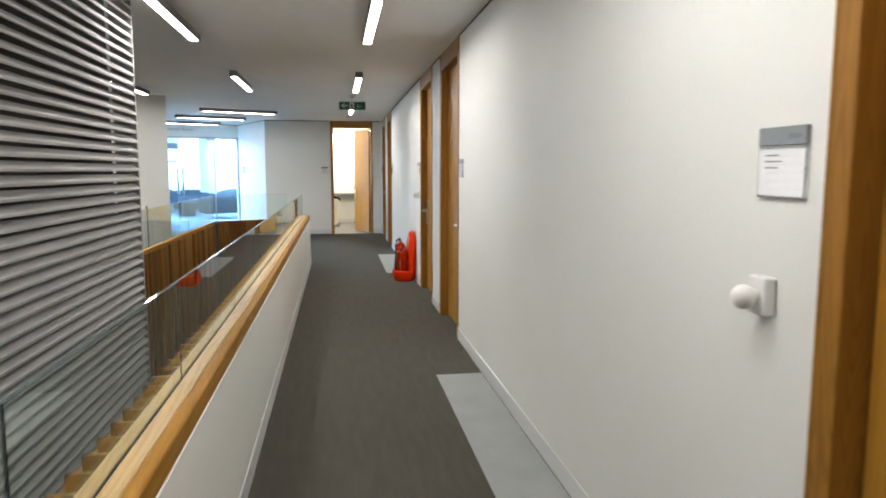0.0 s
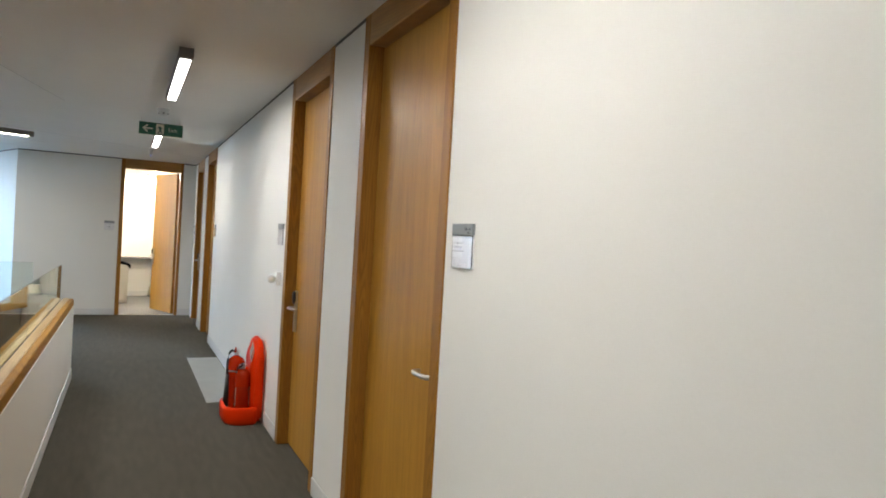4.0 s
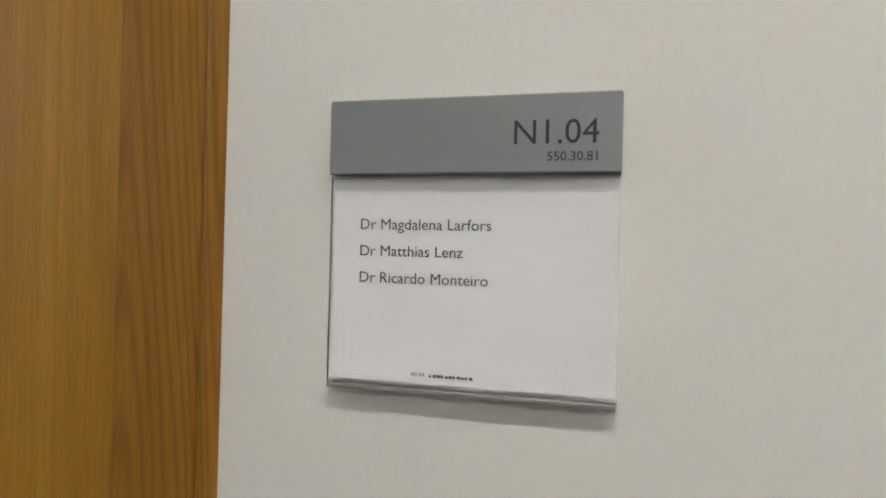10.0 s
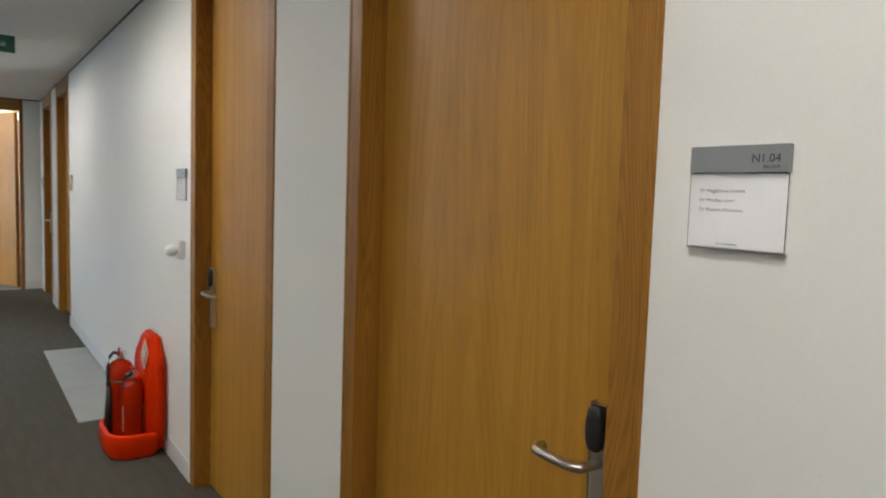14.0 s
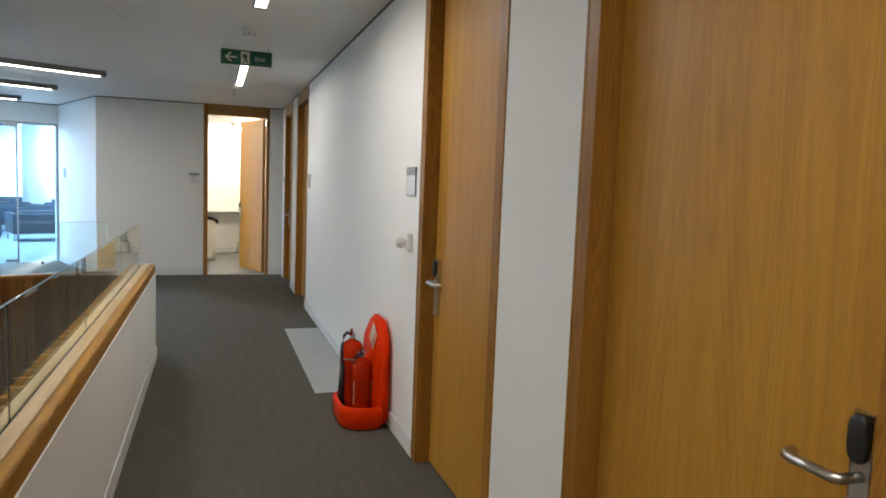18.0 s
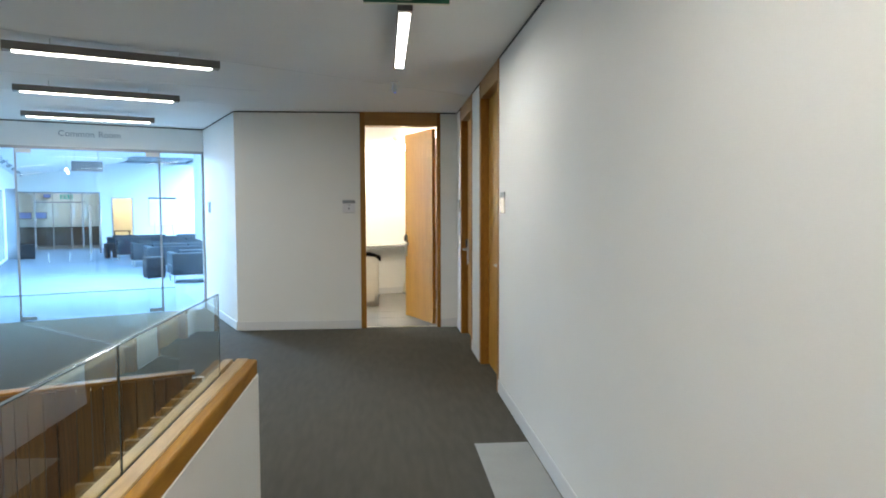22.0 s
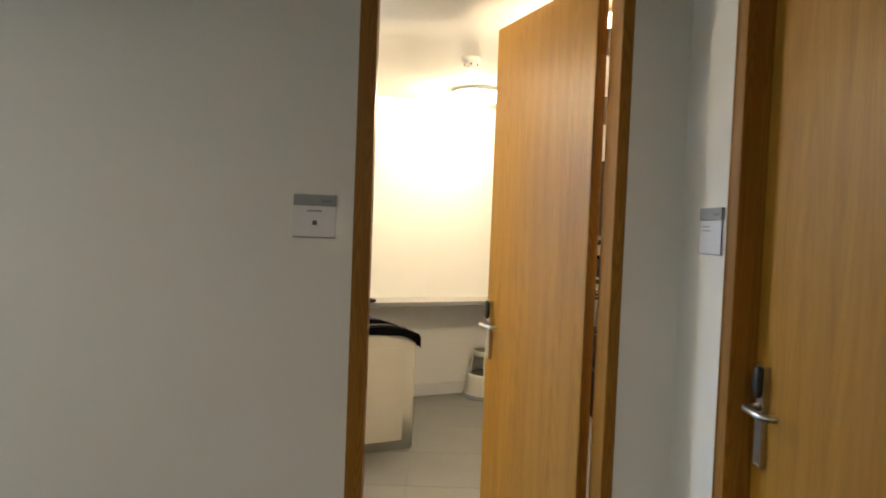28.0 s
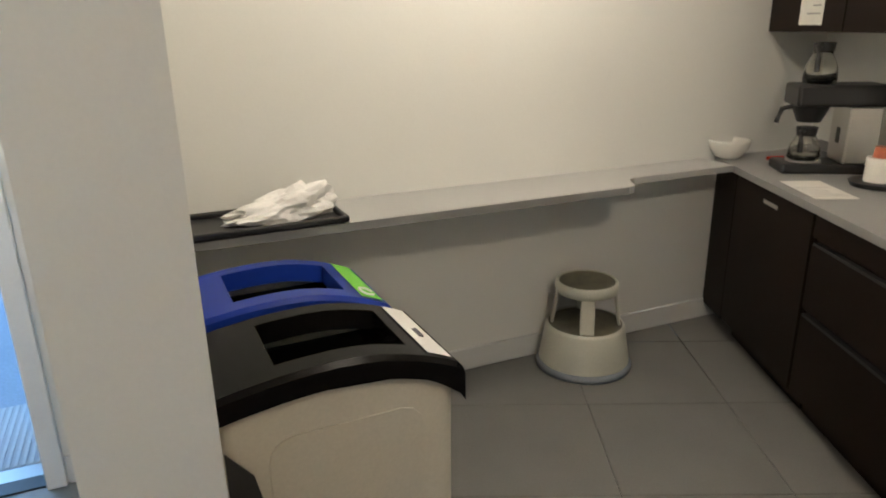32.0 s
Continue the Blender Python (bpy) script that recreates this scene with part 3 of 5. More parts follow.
kfloor = solid("floor_kitchenette", bm, GROUT, "grey tiled kitchenette floor with thin dark joints", "floor", "structure")
solid("wall_kitchenette_back", B(5.396, KV, 0, 9.6, KV + 0.15, KH), PAINT, "white painted wall", "wall", "structure", M24)
KM = Matrix.Translation((0.325, 18.22, 0)) @ Matrix.Scale(0.9, 4)   # corner of the counter front; +x to the wall, -y towards the door
solid("wall_kitchenette_side", B(0.62, -4.4, 0, 0.77, 1.2, KH / 0.9), PAINT, "white painted wall", "wall", "structure", KM)
bm = bmesh.new()
prism(bm, [W(5.222, 15.19), W(5.395, 15.125), W(5.395, KV + 0.15), W(5.222, KV + 0.15)], 0, KH)
solid("wall_stub", bm, PAINT, "white painted wall end beside the bins", "wall", "structure")
solid("baseboard", B(5.3955, KV - 0.014, 0, 7.95, KV - 0.0003, 0.1, bev=0.003), SKIRT, "white painted skirting board", "skirting", "structure", M24)
solid("wall_passage", B(4.92, KO, 0, 5.2215, KO + 0.15, KH), PAINT, "white painted wall beside the opening", "wall", "structure", M24)
solid("baseboard", B(4.965, KO - 0.014, 0, 5.2215, KO - 0.0003, 0.1, bev=0.003), SKIRT, "white painted skirting board", "skirting", "structure", M24)
solid("wall_passage_head", B(3.93, KO, 2.25, 4.92, KO + 0.15, 3.3), PAINT, "white painted wall over the opening", "wall", "structure", M24)
solid("wall_common_south", B(4.92, KV + 0.1505, 0, 16, 17.15, 3.4), PAINT, "white painted common room wall", "wall", "structure", M24)
solid("wall_common_south", B(UR + 0.1505, KO, 0, 3.93, KO + 0.15, 3.3), PAINT, "white painted common room wall", "wall", "structure", M24)
solid("wall_common_south", B(UR, VS + 0.0505, 0, UR + 0.15, KO + 0.15, 3.3), PAINT, "white painted common room wall", "wall", "structure", M24)
solid("wall_common_south", B(-1, VS + 0.121, 2.19, UR, VS + 0.2, 3.3), PAINT, "white painted wall over the glass screen", "wall", "structure", M24)
df = thing("door_7", M24, "white door frame of the opening to the common room", "door frame", "", "structure")
part("frame_post", B(4.905, KO - 0.025, 0, 4.964, KO - 0.0005, 2.25, bev=0.003), PLASTIC, df)
part("frame_post", B(4.905, KO, 0, 4.9195, KO + 0.16, 2.25), PLASTIC, df)
part("seal", B(4.899, KO + 0.05, 0, 4.9045, KO + 0.09, 2.25), BLACK, df, "black rubber seal")
part("threshold", B(3.93, KO, -0.003, 4.898, KO + 0.07, 0.006), BLACK, df, "dark metal threshold strip")
part("threshold", B(3.93, KO + 0.0705, -0.003, 4.898, KO + 0.15, 0.004), STEEL, df, "steel threshold strip")

# entrance mat with ribs
RIBM = mat("mat_rib", (0.33, 0.345, 0.36), 0.6)
MATBASE = mat("mat_base", (0.27, 0.285, 0.30), 0.8)
em = thing("entrance_mat", M24, "ribbed grey aluminium entrance mat in the floor", "mat")
part("mat_base", B(3.93, KO + 0.152, 0.0, 4.898, KO + 0.62, 0.004), MATBASE, em)
for i in range(39):
    u = 3.945 + i * 0.024
    part("rib", B(u, KO + 0.158, 0.0042, u + 0.012, KO + 0.615, 0.007), RIBM, em)

# ceiling lamps of the kitchenette; only the first is in plain view, two are added
DOME = mat("lamp_dome", (1.0, 0.96, 0.88), 0.5, emit=7.2)
for x, y in ((-0.57, 17.38), (-0.10, 15.6), (-2.0, 16.0)):
    t = thing("dome_ceiling_light", pose(x, y, KH), "round opal glass ceiling light, lit", "ceiling light", "kitchenette ceiling lights")
    part("base_ring", cyl(bmesh.new(), 0, 0, -0.022, -0.0005, 0.19, seg=36), PLASTIC, t)
    part("dome", lathe(bmesh.new(), [(0.0, -0.098), (0.065, -0.094), (0.125, -0.080), (0.165, -0.055), (0.181, -0.0225)], seg=36), DOME, t, "lit opal dome", True)
    k = new("dome_light", bpy.data.lights.new("dome_light", "POINT"))
    k.data.energy, k.data.color, k.data.shadow_soft_size = KITCHEN_WATTS, (1.0, 0.85, 0.66), 0.04
    k.location = (x, y, KH - 0.139)


def smoke_detector(x, y, z):
    t = thing("smoke_detector", pose(x, y, z), "white round smoke detector on the ceiling", "detector", "smoke detectors")
    part("base", cyl(bmesh.new(), 0, 0, -0.018, -0.0004, 0.055, seg=24), PLASTIC, t)
    part("head", lathe(bmesh.new(), [(0.0, -0.062), (0.028, -0.060), (0.036, -0.05), (0.034, -0.034), (0.046, -0.030), (0.05, -0.0185)], seg=24), PLASTIC, t, smooth=True)
    for i in range(4):
        a = i * math.pi / 2
        part("vent_slot", B(0.0355 * math.cos(a) - 0.006, 0.0355 * math.sin(a) - 0.006, -0.048, 0.0355 * math.cos(a) + 0.006, 0.0355 * math.sin(a) + 0.006, -0.037), BLACK, t)


smoke_detector(-0.75, 9.40, H)
smoke_detector(-0.672, 16.41, KH)

# wall shelf along the back wall
SF = KV - 0.32      # front of the deep stretch
bm = bmesh.new()
pts = [(5.397, SF), (7.03, SF)]
pts += [(7.03 + 0.06 * math.sin(radians(a)), SF + 0.06 - 0.06 * math.cos(radians(a))) for a in (20, 45, 70, 90)]
pts += [(7.135 - 0.03 * math.cos(radians(a)), SF + 0.06 + 0.06 * math.sin(radians(a))) for a in (30, 60)]
pts += [(7.16, SF + 0.125), (7.70, SF + 0.125), (7.70, KV - 0.001), (5.397, KV - 0.001)]
prism(bm, pts, 0.783, 0.81)
ws = thing("wall_shelf", M24, "long grey laminate wall shelf with a rounded step", "shelf")
part("top", bm, SHELF, ws)
part("edge_band", B(5.398, SF - 0.0035, 0.782, 7.03, SF - 0.0005, 0.8095), mat("grey_edge_band", (0.24, 0.24, 0.24), 0.5), ws, "darker grey edge band")
part("support_batten", B(5.398, KV - 0.03, 0.745, 7.66, KV - 0.0005, 0.7825), PAINT, ws, "white wall batten")

# counter run
WTOP = mat("worktop_laminate", (0.27, 0.27, 0.265), 0.4, col2=(0.25, 0.25, 0.245), fine=0.05, fscale=300)
ct = thing("worktop", KM, "grey laminate worktop over dark base cabinets", "worktop")
part("top", prism(bmesh.new(), [(-0.02, -3.4), (0.615, -3.4), (0.615, 0.54), (0.0, 0.262), (-0.02, 0.25)], 0.868, 0.90), WTOP, ct)
part("upstand", B(0.6, -3.4, 0.9005, 0.6195, 0.44, 0.95, bev=0.002), WTOP, ct)


def base_cabinet(y0, y1, drawers, label):
    t = thing("base_cabinet", KM @ Matrix.Translation((0, y0, 0)), label, "cabinet", "kitchenette base cabinets")
    w = y1 - y0
    part("body", B(0.02, 0.001, 0.10, 0.60, w - 0.001, 0.866), CABINET, t)
    part("plinth", B(0.07, 0.001, 0, 0.55, w - 0.001, 0.0995), CABINET, t)
    if drawers:
        for z0, z1 in ((0.10, 0.445), (0.475, 0.74), (0.77, 0.862)):
            d = part("drawer_front", B(0.0, 0.003, z0, 0.0195, w - 0.003, z1, bev=0.0015), CABINET, t)
            part("grip", B(-0.004, 0.05, z1 + 0.001, 0.019, w - 0.02, z1 + 0.012), BLACK, d, "recessed black grip rail")
    else:
        d = part("door", B(0.0, 0.003, 0.10, 0.0195, w - 0.003, 0.862, bev=0.0015), CABINET, t)
        part("badge", B(-0.0015, w * 0.40, 0.795, -0.0002, w * 0.58, 0.812), STEEL, d, "small metal badge")


part("end_panel", B(0.0, -0.0085, 0.09, 0.02, 0.245, 0.866), CABINET, thing("cabinet_end_panel", KM, "dark gloss cabinet end panel at the wall", "panel"))
base_cabinet(-0.74, -0.01, False, "dark gloss dishwasher-height cabinet with a small badge")
base_cabinet(-1.60, -0.75, True, "dark gloss cabinet with three drawers")
base_cabinet(-2.45, -1.61, True, "dark gloss cabinet with three drawers")
base_cabinet(-3.2, -2.46, False, "dark gloss cabinet beneath the worktop")
uc = thing("wall_cabinet", KM, "dark wall cabinet with a paper notice taped on", "cabinet")
part("body", B(0.24, -1.0, 1.515, 0.6195, 0.345, 2.2, bev=0.002), CABINET, uc)
for a, b in ((-1.0, -0.330), (-0.326, 0.345)):
    part("door", B(0.22, a + 0.002, 1.515, 0.2395, b - 0.002, 2.2, bev=0.0015), CABINET, uc)
PAPER = mat("white_paper", (0.75, 0.73, 0.68), 0.7, fine=0.05, fscale=30)
INK = mat("dark_ink", (0.06, 0.06, 0.08), 0.6)
FAINT = mat("faint_print", (0.38, 0.37, 0.36), 0.7)
nt = thing("paper_notice", KM, "white paper notice on the cabinet door", "notice")
part("sheet", B(0.2175, -0.16, 1.545, 0.2195, 0.04, 1.84), PAPER, nt)
for i in range(7):
    part("text_line", B(0.2168, -0.14, 1.59 + i * 0.034, 0.2174, -0.14 + random.uniform(0.06, 0.14), 1.597 + i * 0.034), FAINT, nt)

# coffee brewer
cm = thing("coffee_brewer", KM @ pose(0.125, -0.11, 0.9005, 0, 0, -8), "black and steel filter coffee brewer with glass jugs", "coffee machine")
part("base", B(0.0, -0.10, 0, 0.40, 0.10, 0.045, bev=0.012, seg=2), BLACK, cm)
part("hot_plate", cyl(bmesh.new(), 0.12, 0, 0.0452, 0.052, 0.075, seg=28), STEEL, cm)
part("column", B(0.255, -0.095, 0.0455, 0.39, 0.095, 0.2995, bev=0.006), STEEL, cm, "brushed steel water tank")
part("switch", B(0.2535, -0.02, 0.13, 0.2548, 0.02, 0.20), BLACK, cm)
part("head", B(0.03, -0.10, 0.30, 0.41, 0.10, 0.395, bev=0.014, seg=2), BLACK, cm, "black plastic head")
part("filter_basket", cyl(bmesh.new(), 0.12, 0, 0.225, 0.2995, 0.05, 0.082, seg=24), BLACK, cm)
part("basket_grip", tube(bmesh.new(), [(0.05, 0, 0.295), (0.0, 0, 0.285), (-0.02, 0, 0.22)], 0.012, 8), BLACK, cm)
COFFEE_GLASS = glass("jug_glass", (0.97, 0.97, 0.95))


def jug(parent, x, y, z, k=1.0):
    prof = [(0.0, 0), (0.066, 0), (0.072, 0.015), (0.066, 0.06), (0.042, 0.105), (0.038, 0.115), (0.035, 0.115), (0.039, 0.104), (0.062, 0.06), (0.067, 0.016), (0.0, 0.004)]
    j = part("jug", lathe(bmesh.new(), [(r, z + h * k) for r, h in prof], x, y, 24), COFFEE_GLASS, parent, "glass jug", True)
    part("collar", cyl(bmesh.new(), x, y, z + 0.1155 * k, z + 0.148 * k, 0.042, 0.046, seg=20), BLACK, j)
    part("jug_grip", tube(bmesh.new(), [(x - 0.03, y - 0.035, z + 0.138 * k), (x - 0.05, y - 0.075, z + 0.132 * k), (x - 0.05, y - 0.085, z + 0.09 * k), (x - 0.048, y - 0.085, z + 0.045 * k)], 0.012, 8), BLACK, j)


jug(cm, 0.12, 0, 0.0525)
jug(cm, 0.14, 0.0, 0.3955, 1.2)

# small things on the worktop
CERAMIC = mat("white_ceramic", (0.80, 0.78, 0.73), 0.25, fine=0.02)
solid("bowl", lathe(bmesh.new(), [(0.0, 0.0), (0.042, 0.0), (0.06, 0.008), (0.085, 0.032), (0.096, 0.058), (0.097, 0.064), (0.093, 0.065), (0.082, 0.036), (0.055, 0.016), (0.0, 0.012)], seg=32), CERAMIC, "white ceramic bowl on the worktop corner", "bowl", m=KM @ Matrix.Translation((0.03, 0.20, 0.9005)) @ Matrix.Diagonal((1.08, 1.08, 1.45, 1)), smooth=True)
sp = thing("spatula", KM @ pose(0.20, 0.13, 0.905, 0, 0, 12), "red-handled utensil lying on the worktop", "utensil")
part("grip", tube(bmesh.new(), [(0, 0, 0.004), (0.05, 0, 0.005), (0.09, 0, 0.004)], 0.008, 8), RED, sp)
part("blade", B(0.0905, -0.012, 0.0, 0.17, 0.012, 0.003), STEEL, sp)
ps = solid("paper_sheet", B(-0.085, -0.160, 0, 0.085, 0.160, 0.002), PAPER, "printed paper sheet on the worktop", "paper", m=KM @ pose(0.115, -0.523, 0.9005, 0, 0, -2))
for i in range(6):
    part("text_line", B(-0.08, -0.12 + i * 0.03, 0.0022, -0.08 + random.uniform(0.09, 0.15), -0.115 + i * 0.03, 0.0028), FAINT, ps)
jr = thing("jar", KM @ Matrix.Translation((0.39, -0.47, 0.9005)), "cream jar with a reddish lid on a black tray", "jar")
part("tray", cyl(bmesh.new(), 0, 0, 0.0, 0.02, 0.10, 0.11, seg=28), BLACK, jr)
part("body", cyl(bmesh.new(), 0, 0, 0.0205, 0.12, 0.055, seg=24), CERAMIC, jr, smooth=False)
part("lid", cyl(bmesh.new(), 0, 0, 0.1205, 0.165, 0.035, 0.03, seg=20), mat("terracotta_lid", (0.45, 0.12, 0.06), 0.5), jr, "reddish lid")

# tray with crumpled tissue
tm = M24 @ pose(5.667, KV - 0.20, 0.8105, 0, 0, 2) @ Matrix.Diagonal((0.95, 0.78, 1.0, 1.0))
ty = thing("serving_tray", tm, "black plastic serving tray on the wall shelf", "tray")
bm = B(-0.25, -0.16, 0, 0.25, 0.16, 0.008, bev=0.003)
part("base", bm, BLACK, ty)
bm = bmesh.new()
for x0, y0, x1, y1 in ((-0.262, -0.172, 0.262, -0.155), (-0.262, 0.155, 0.262, 0.172), (-0.262, -0.1545, -0.245, 0.1545), (0.245, -0.1545, 0.262, 0.1545)):
    box(bm, x0, y0, 0.004, x1, y1, 0.026, bev=0.006, seg=2)
part("rim", bm, BLACK, ty)
TISSUE = mat("white_tissue", (0.86, 0.85, 0.83), 0.85, fine=0.04, fscale=60, bump=0.3)
bm = bmesh.new()
bmesh.ops.create_icosphere(bm, subdivisions=4, radius=1.0)
for p in bm.verts:
    d = p.co.normalized()
    k = 1 + 0.42 * noise.noise(d * 2.3 + Vector((3, 1, 7))) + 0.28 * abs(noise.noise(d * 5.0)) - 0.10 * abs(noise.noise(d * 11.0))
    x, y, z = d * k
    p.co = Vector((x * 0.19, y * 0.10 + 0.02 * x, max(-0.02, z * 0.065 * (1.0 + 0.5 * x))))
solid("tissue", bm, TISSUE, "crumpled white tissue on the black tray", "tissue", m=tm @ pose(0.07, 0.01, 0.0285, 0, 0, 8))

# recycling bins
BEIGE = mat("beige_plastic", (0.57, 0.54, 0.46), 0.5, col2=(0.53, 0.50, 0.425), fine=0.04, fscale=120, bump=0.05)
BLUELID = mat("blue_plastic", (0.010, 0.036, 0.29), 0.30, fine=0.05, fscale=100, spec=0.22)
BLACKLID = mat("black_lid_plastic", (0.0045, 0.0042, 0.0042), 0.24, fine=0.06, fscale=100, spec=0.09)
# near-black without gloss, for the unlit inside of the bins
HOLE_DARK = mat("opening_dark", (0.003, 0.003, 0.003), 0.8, spec=0.0)
GREEN = mat("green_label", (0.17, 0.55, 0.05), 0.5)


def recycling_bin(x, y, turn, lidmat, label, sticker):
    m = pose(x, y, 0, 0, 0, turn)
    t = thing("recycling_bin", m, label, "bin", "recycling bins")
    hw, hd = 0.255, 0.150

    def top(px):
        q = px / 0.268
        return 0.785 - (0.072 * q ** 1.9 if q > 0 else 0.030 * q * q)

    bm = bmesh.new()
    rows = [(0.0, 0.965), (0.30, 0.972), (0.62, 0.982), (0.70, 0.99)]
    rings = []
    for z, k in rows:
        a, b, r = hw * k, hd * k, 0.03
        ring = []
        for cx, cy, s in ((1, 1, 0), (-1, 1, 90), (-1, -1, 180), (1, -1, 270)):
            for d in (0, 30, 60, 90):
                ring.append(bm.verts.new((cx * (a - r) + r * math.cos(radians(s + d)), cy * (b - r) + r * math.sin(radians(s + d)), z)))
        rings.append(ring)
    n = len(rings[0])
    for p, q in zip(rings, rings[1:]):
        for i in range(n):
            bm.faces.new((p[i], p[(i + 1) % n], q[(i + 1) % n], q[i]))
    for p in rings[-1]:
        p.co.z = top(p.co.x) - 0.03
    bm.faces.new(rings[0][::-1])
    part("body", bm, BEIGE, t, "beige plastic body", True)
    # raised panel with an arched top on the front
    bm = bmesh.new()
    pts = [(-0.155, 0.06), (0.165, 0.06), (0.172, 0.585)] + [(0.172 - 0.05 + 0.05 * math.cos(radians(a)), 0.585 + 0.055 * math.sin(radians(a))) for a in (30, 60, 90)] + [(-0.112, 0.64)] + [(-0.112 - 0.05 * math.sin(radians(a)), 0.585 + 0.055 * math.cos(radians(a))) for a in (30, 60, 90)]
    prism(bm, pts, 0, 0.006)
    for p in bm.verts:
        px, pz, d = p.co
        k = 0.965 + 0.017 * min(pz, 0.62) / 0.62
        p.co = Vector((px, -hd * k + 0.001 - d, pz))
    bmesh.ops.recalc_face_normals(bm, faces=bm.faces[:])
    part("front_panel", bm, BEIGE, t)
    bm = bmesh.new()
    prism(bm, [(-0.243, 0.02), (-0.165, 0.02), (-0.172, 0.47), (-0.192, 0.575), (-0.243, 0.640)], 0, 0.004)
    for p in bm.verts:
        px, pz, d = p.co
        k = 0.965 + 0.017 * min(pz, 0.62) / 0.62
        p.co = Vector((px, -hd * k - 0.0012 - d, pz))
    bmesh.ops.recalc_face_normals(bm, faces=bm.faces[:])
    part("side_recess", bm, BLACK, t, "dark side recess")

    # arched lid with an open slot
    xs = [-0.268, -0.255, -0.20, -0.125, -0.10, -0.06, -0.01, 0.04, 0.085, 0.125, 0.155, 0.18, 0.205, 0.23, 0.255, 0.268]
    yy = [-0.163, -0.154, -0.104, 0.104, 0.148, 0.157]
    bm = bmesh.new()
    g = [[bm.verts.new((px, py, top(px) - (0.012 if j in (0, 5) else 0) - (0.01 if i in (0, 15) else 0))) for j, py in enumerate(yy)] for i, px in enumerate(xs)]
    o0, o1 = 3, 10
    for i in range(len(xs) - 1):
        for j in range(5):
            if j == 2 and o0 <= i < o1:
                continue
            bm.faces.new((g[i][j], g[i + 1][j], g[i + 1][j + 1], g[i][j + 1]))
    edge = [(i, 0) for i in range(16)] + [(15, j) for j in range(1, 6)] + [(i, 5) for i in range(14, -1, -1)] + [(0, j) for j in range(4, 0, -1)]
    low = {e: bm.verts.new((g[e[0]][e[1]].co.x, g[e[0]][e[1]].co.y, g[e[0]][e[1]].co.z - 0.042 - 0.022 * max(0.0, (xs[e[0]] - 0.19) / 0.078))) for e in edge}
    for a, b in zip(edge, edge[1:] + edge[:1]):
        bm.faces.new((g[a[0]][a[1]], low[a], low[b], g[b[0]][b[1]]))
    ring = [(i, 2) for i in range(o0, o1 + 1)] + [(i, 3) for i in range(o1, o0 - 1, -1)]
    well = {e: bm.verts.new((g[e[0]][e[1]].co.x * 0.98, g[e[0]][e[1]].co.y * 0.97, g[e[0]][e[1]].co.z - 0.05)) for e in ring}
    for a, b in zip(ring, ring[1:] + ring[:1]):
        bm.faces.new((g[a[0]][a[1]], g[b[0]][b[1]], well[b], well[a]))
    bmesh.ops.recalc_face_normals(bm, faces=bm.faces[:])
    for e in bm.edges:
        e.smooth = not (len(e.link_faces) == 2 and e.calc_face_angle() > 0.6)
    part("lid", bm, lidmat, t, "arched plastic lid with an open slot", True)
    # added open box whose black colour keeps the opening dark
    dark_box = B(-0.22, -0.13, 0.30, 0.22, 0.13, 0.705)
    bmesh.ops.delete(dark_box, geom=[f for f in dark_box.faces if f.calc_center_median().z > 0.70], context="FACES")
    part("dark_inside", dark_box, HOLE_DARK, t, "black box painting in the dark inside the opening")
    # sticker strip on the falling end of the lid
    bm = bmesh.new()
    sx = [0.190, 0.201, 0.212, 0.223, 0.234, 0.245]
    lo = [[bm.verts.new((px, py, top(px) + 0.0015)) for py in (-0.140, 0.140)] for px in sx]
    hi = [[bm.verts.new((px, py, top(px) + 0.0026)) for py in (-0.140, 0.140)] for px in sx]
    for a, b, c, d in zip(lo, lo[1:], hi, hi[1:]):
        bm.faces.new((c[0], d[0], d[1], c[1]))
        bm.faces.new((a[0], a[1], b[1], b[0]))
        bm.faces.new((a[0], b[0], d[0], c[0]))
        bm.faces.new((a[1], c[1], d[1], b[1]))
    bmesh.ops.recalc_face_normals(bm, faces=bm.faces[:])
    st = part("sticker", bm, GREEN if sticker == "green" else PLASTIC, t, "%s label strip on the lid" % sticker)
    if sticker == "green":
        part("recycling_mark", tube(bmesh.new(), [(0.217 + 0.018 * math.cos(radians(a)), -0.095 + 0.026 * math.sin(radians(a)), top(0.217 + 0.018 * math.cos(radians(a))) + 0.0035) for a in range(20, 321, 30)], 0.004, 6), PLASTIC, st, "white curved arrow mark")
    else:
        part("print", B(0.211, -0.045, top(0.222), 0.222, 0.0, top(0.211) + 0.0036), INK, st, "small grey print")
    return t


recycling_bin(-1.218, 16.626, 26, BLACKLID, "beige recycling bin with an arched black lid and a white label", "white")
recycling_bin(-1.398, 16.951, 26, BLUELID, "beige recycling bin with an arched blue lid and a green label", "green")

# step stool
STOOL = mat("pale_grey_plastic", (0.52, 0.52, 0.45), 0.5, col2=(0.48, 0.48, 0.41), fine=0.04)
STOOLTOP = mat("worn_rubber_top", (0.15, 0.14, 0.10), 0.8, col2=(0.10, 0.095, 0.07), scale=14, fine=0.25, fscale=160, bump=0.3)
RUBBER = mat("grey_rubber_ring", (0.22, 0.25, 0.29), 0.6)
st = thing("step_stool", pose(-0.362, 17.955, 0, 0, 0, 12) @ Matrix.Scale(0.91, 4), "round two-step plastic kick stool under the shelf", "stool")
part("floor_ring", lathe(bmesh.new(), [(0.19, 0.0), (0.222, 0.0), (0.226, 0.018), (0.215, 0.034), (0.19, 0.034)], seg=40), RUBBER, st, "grey rubber ring", True)
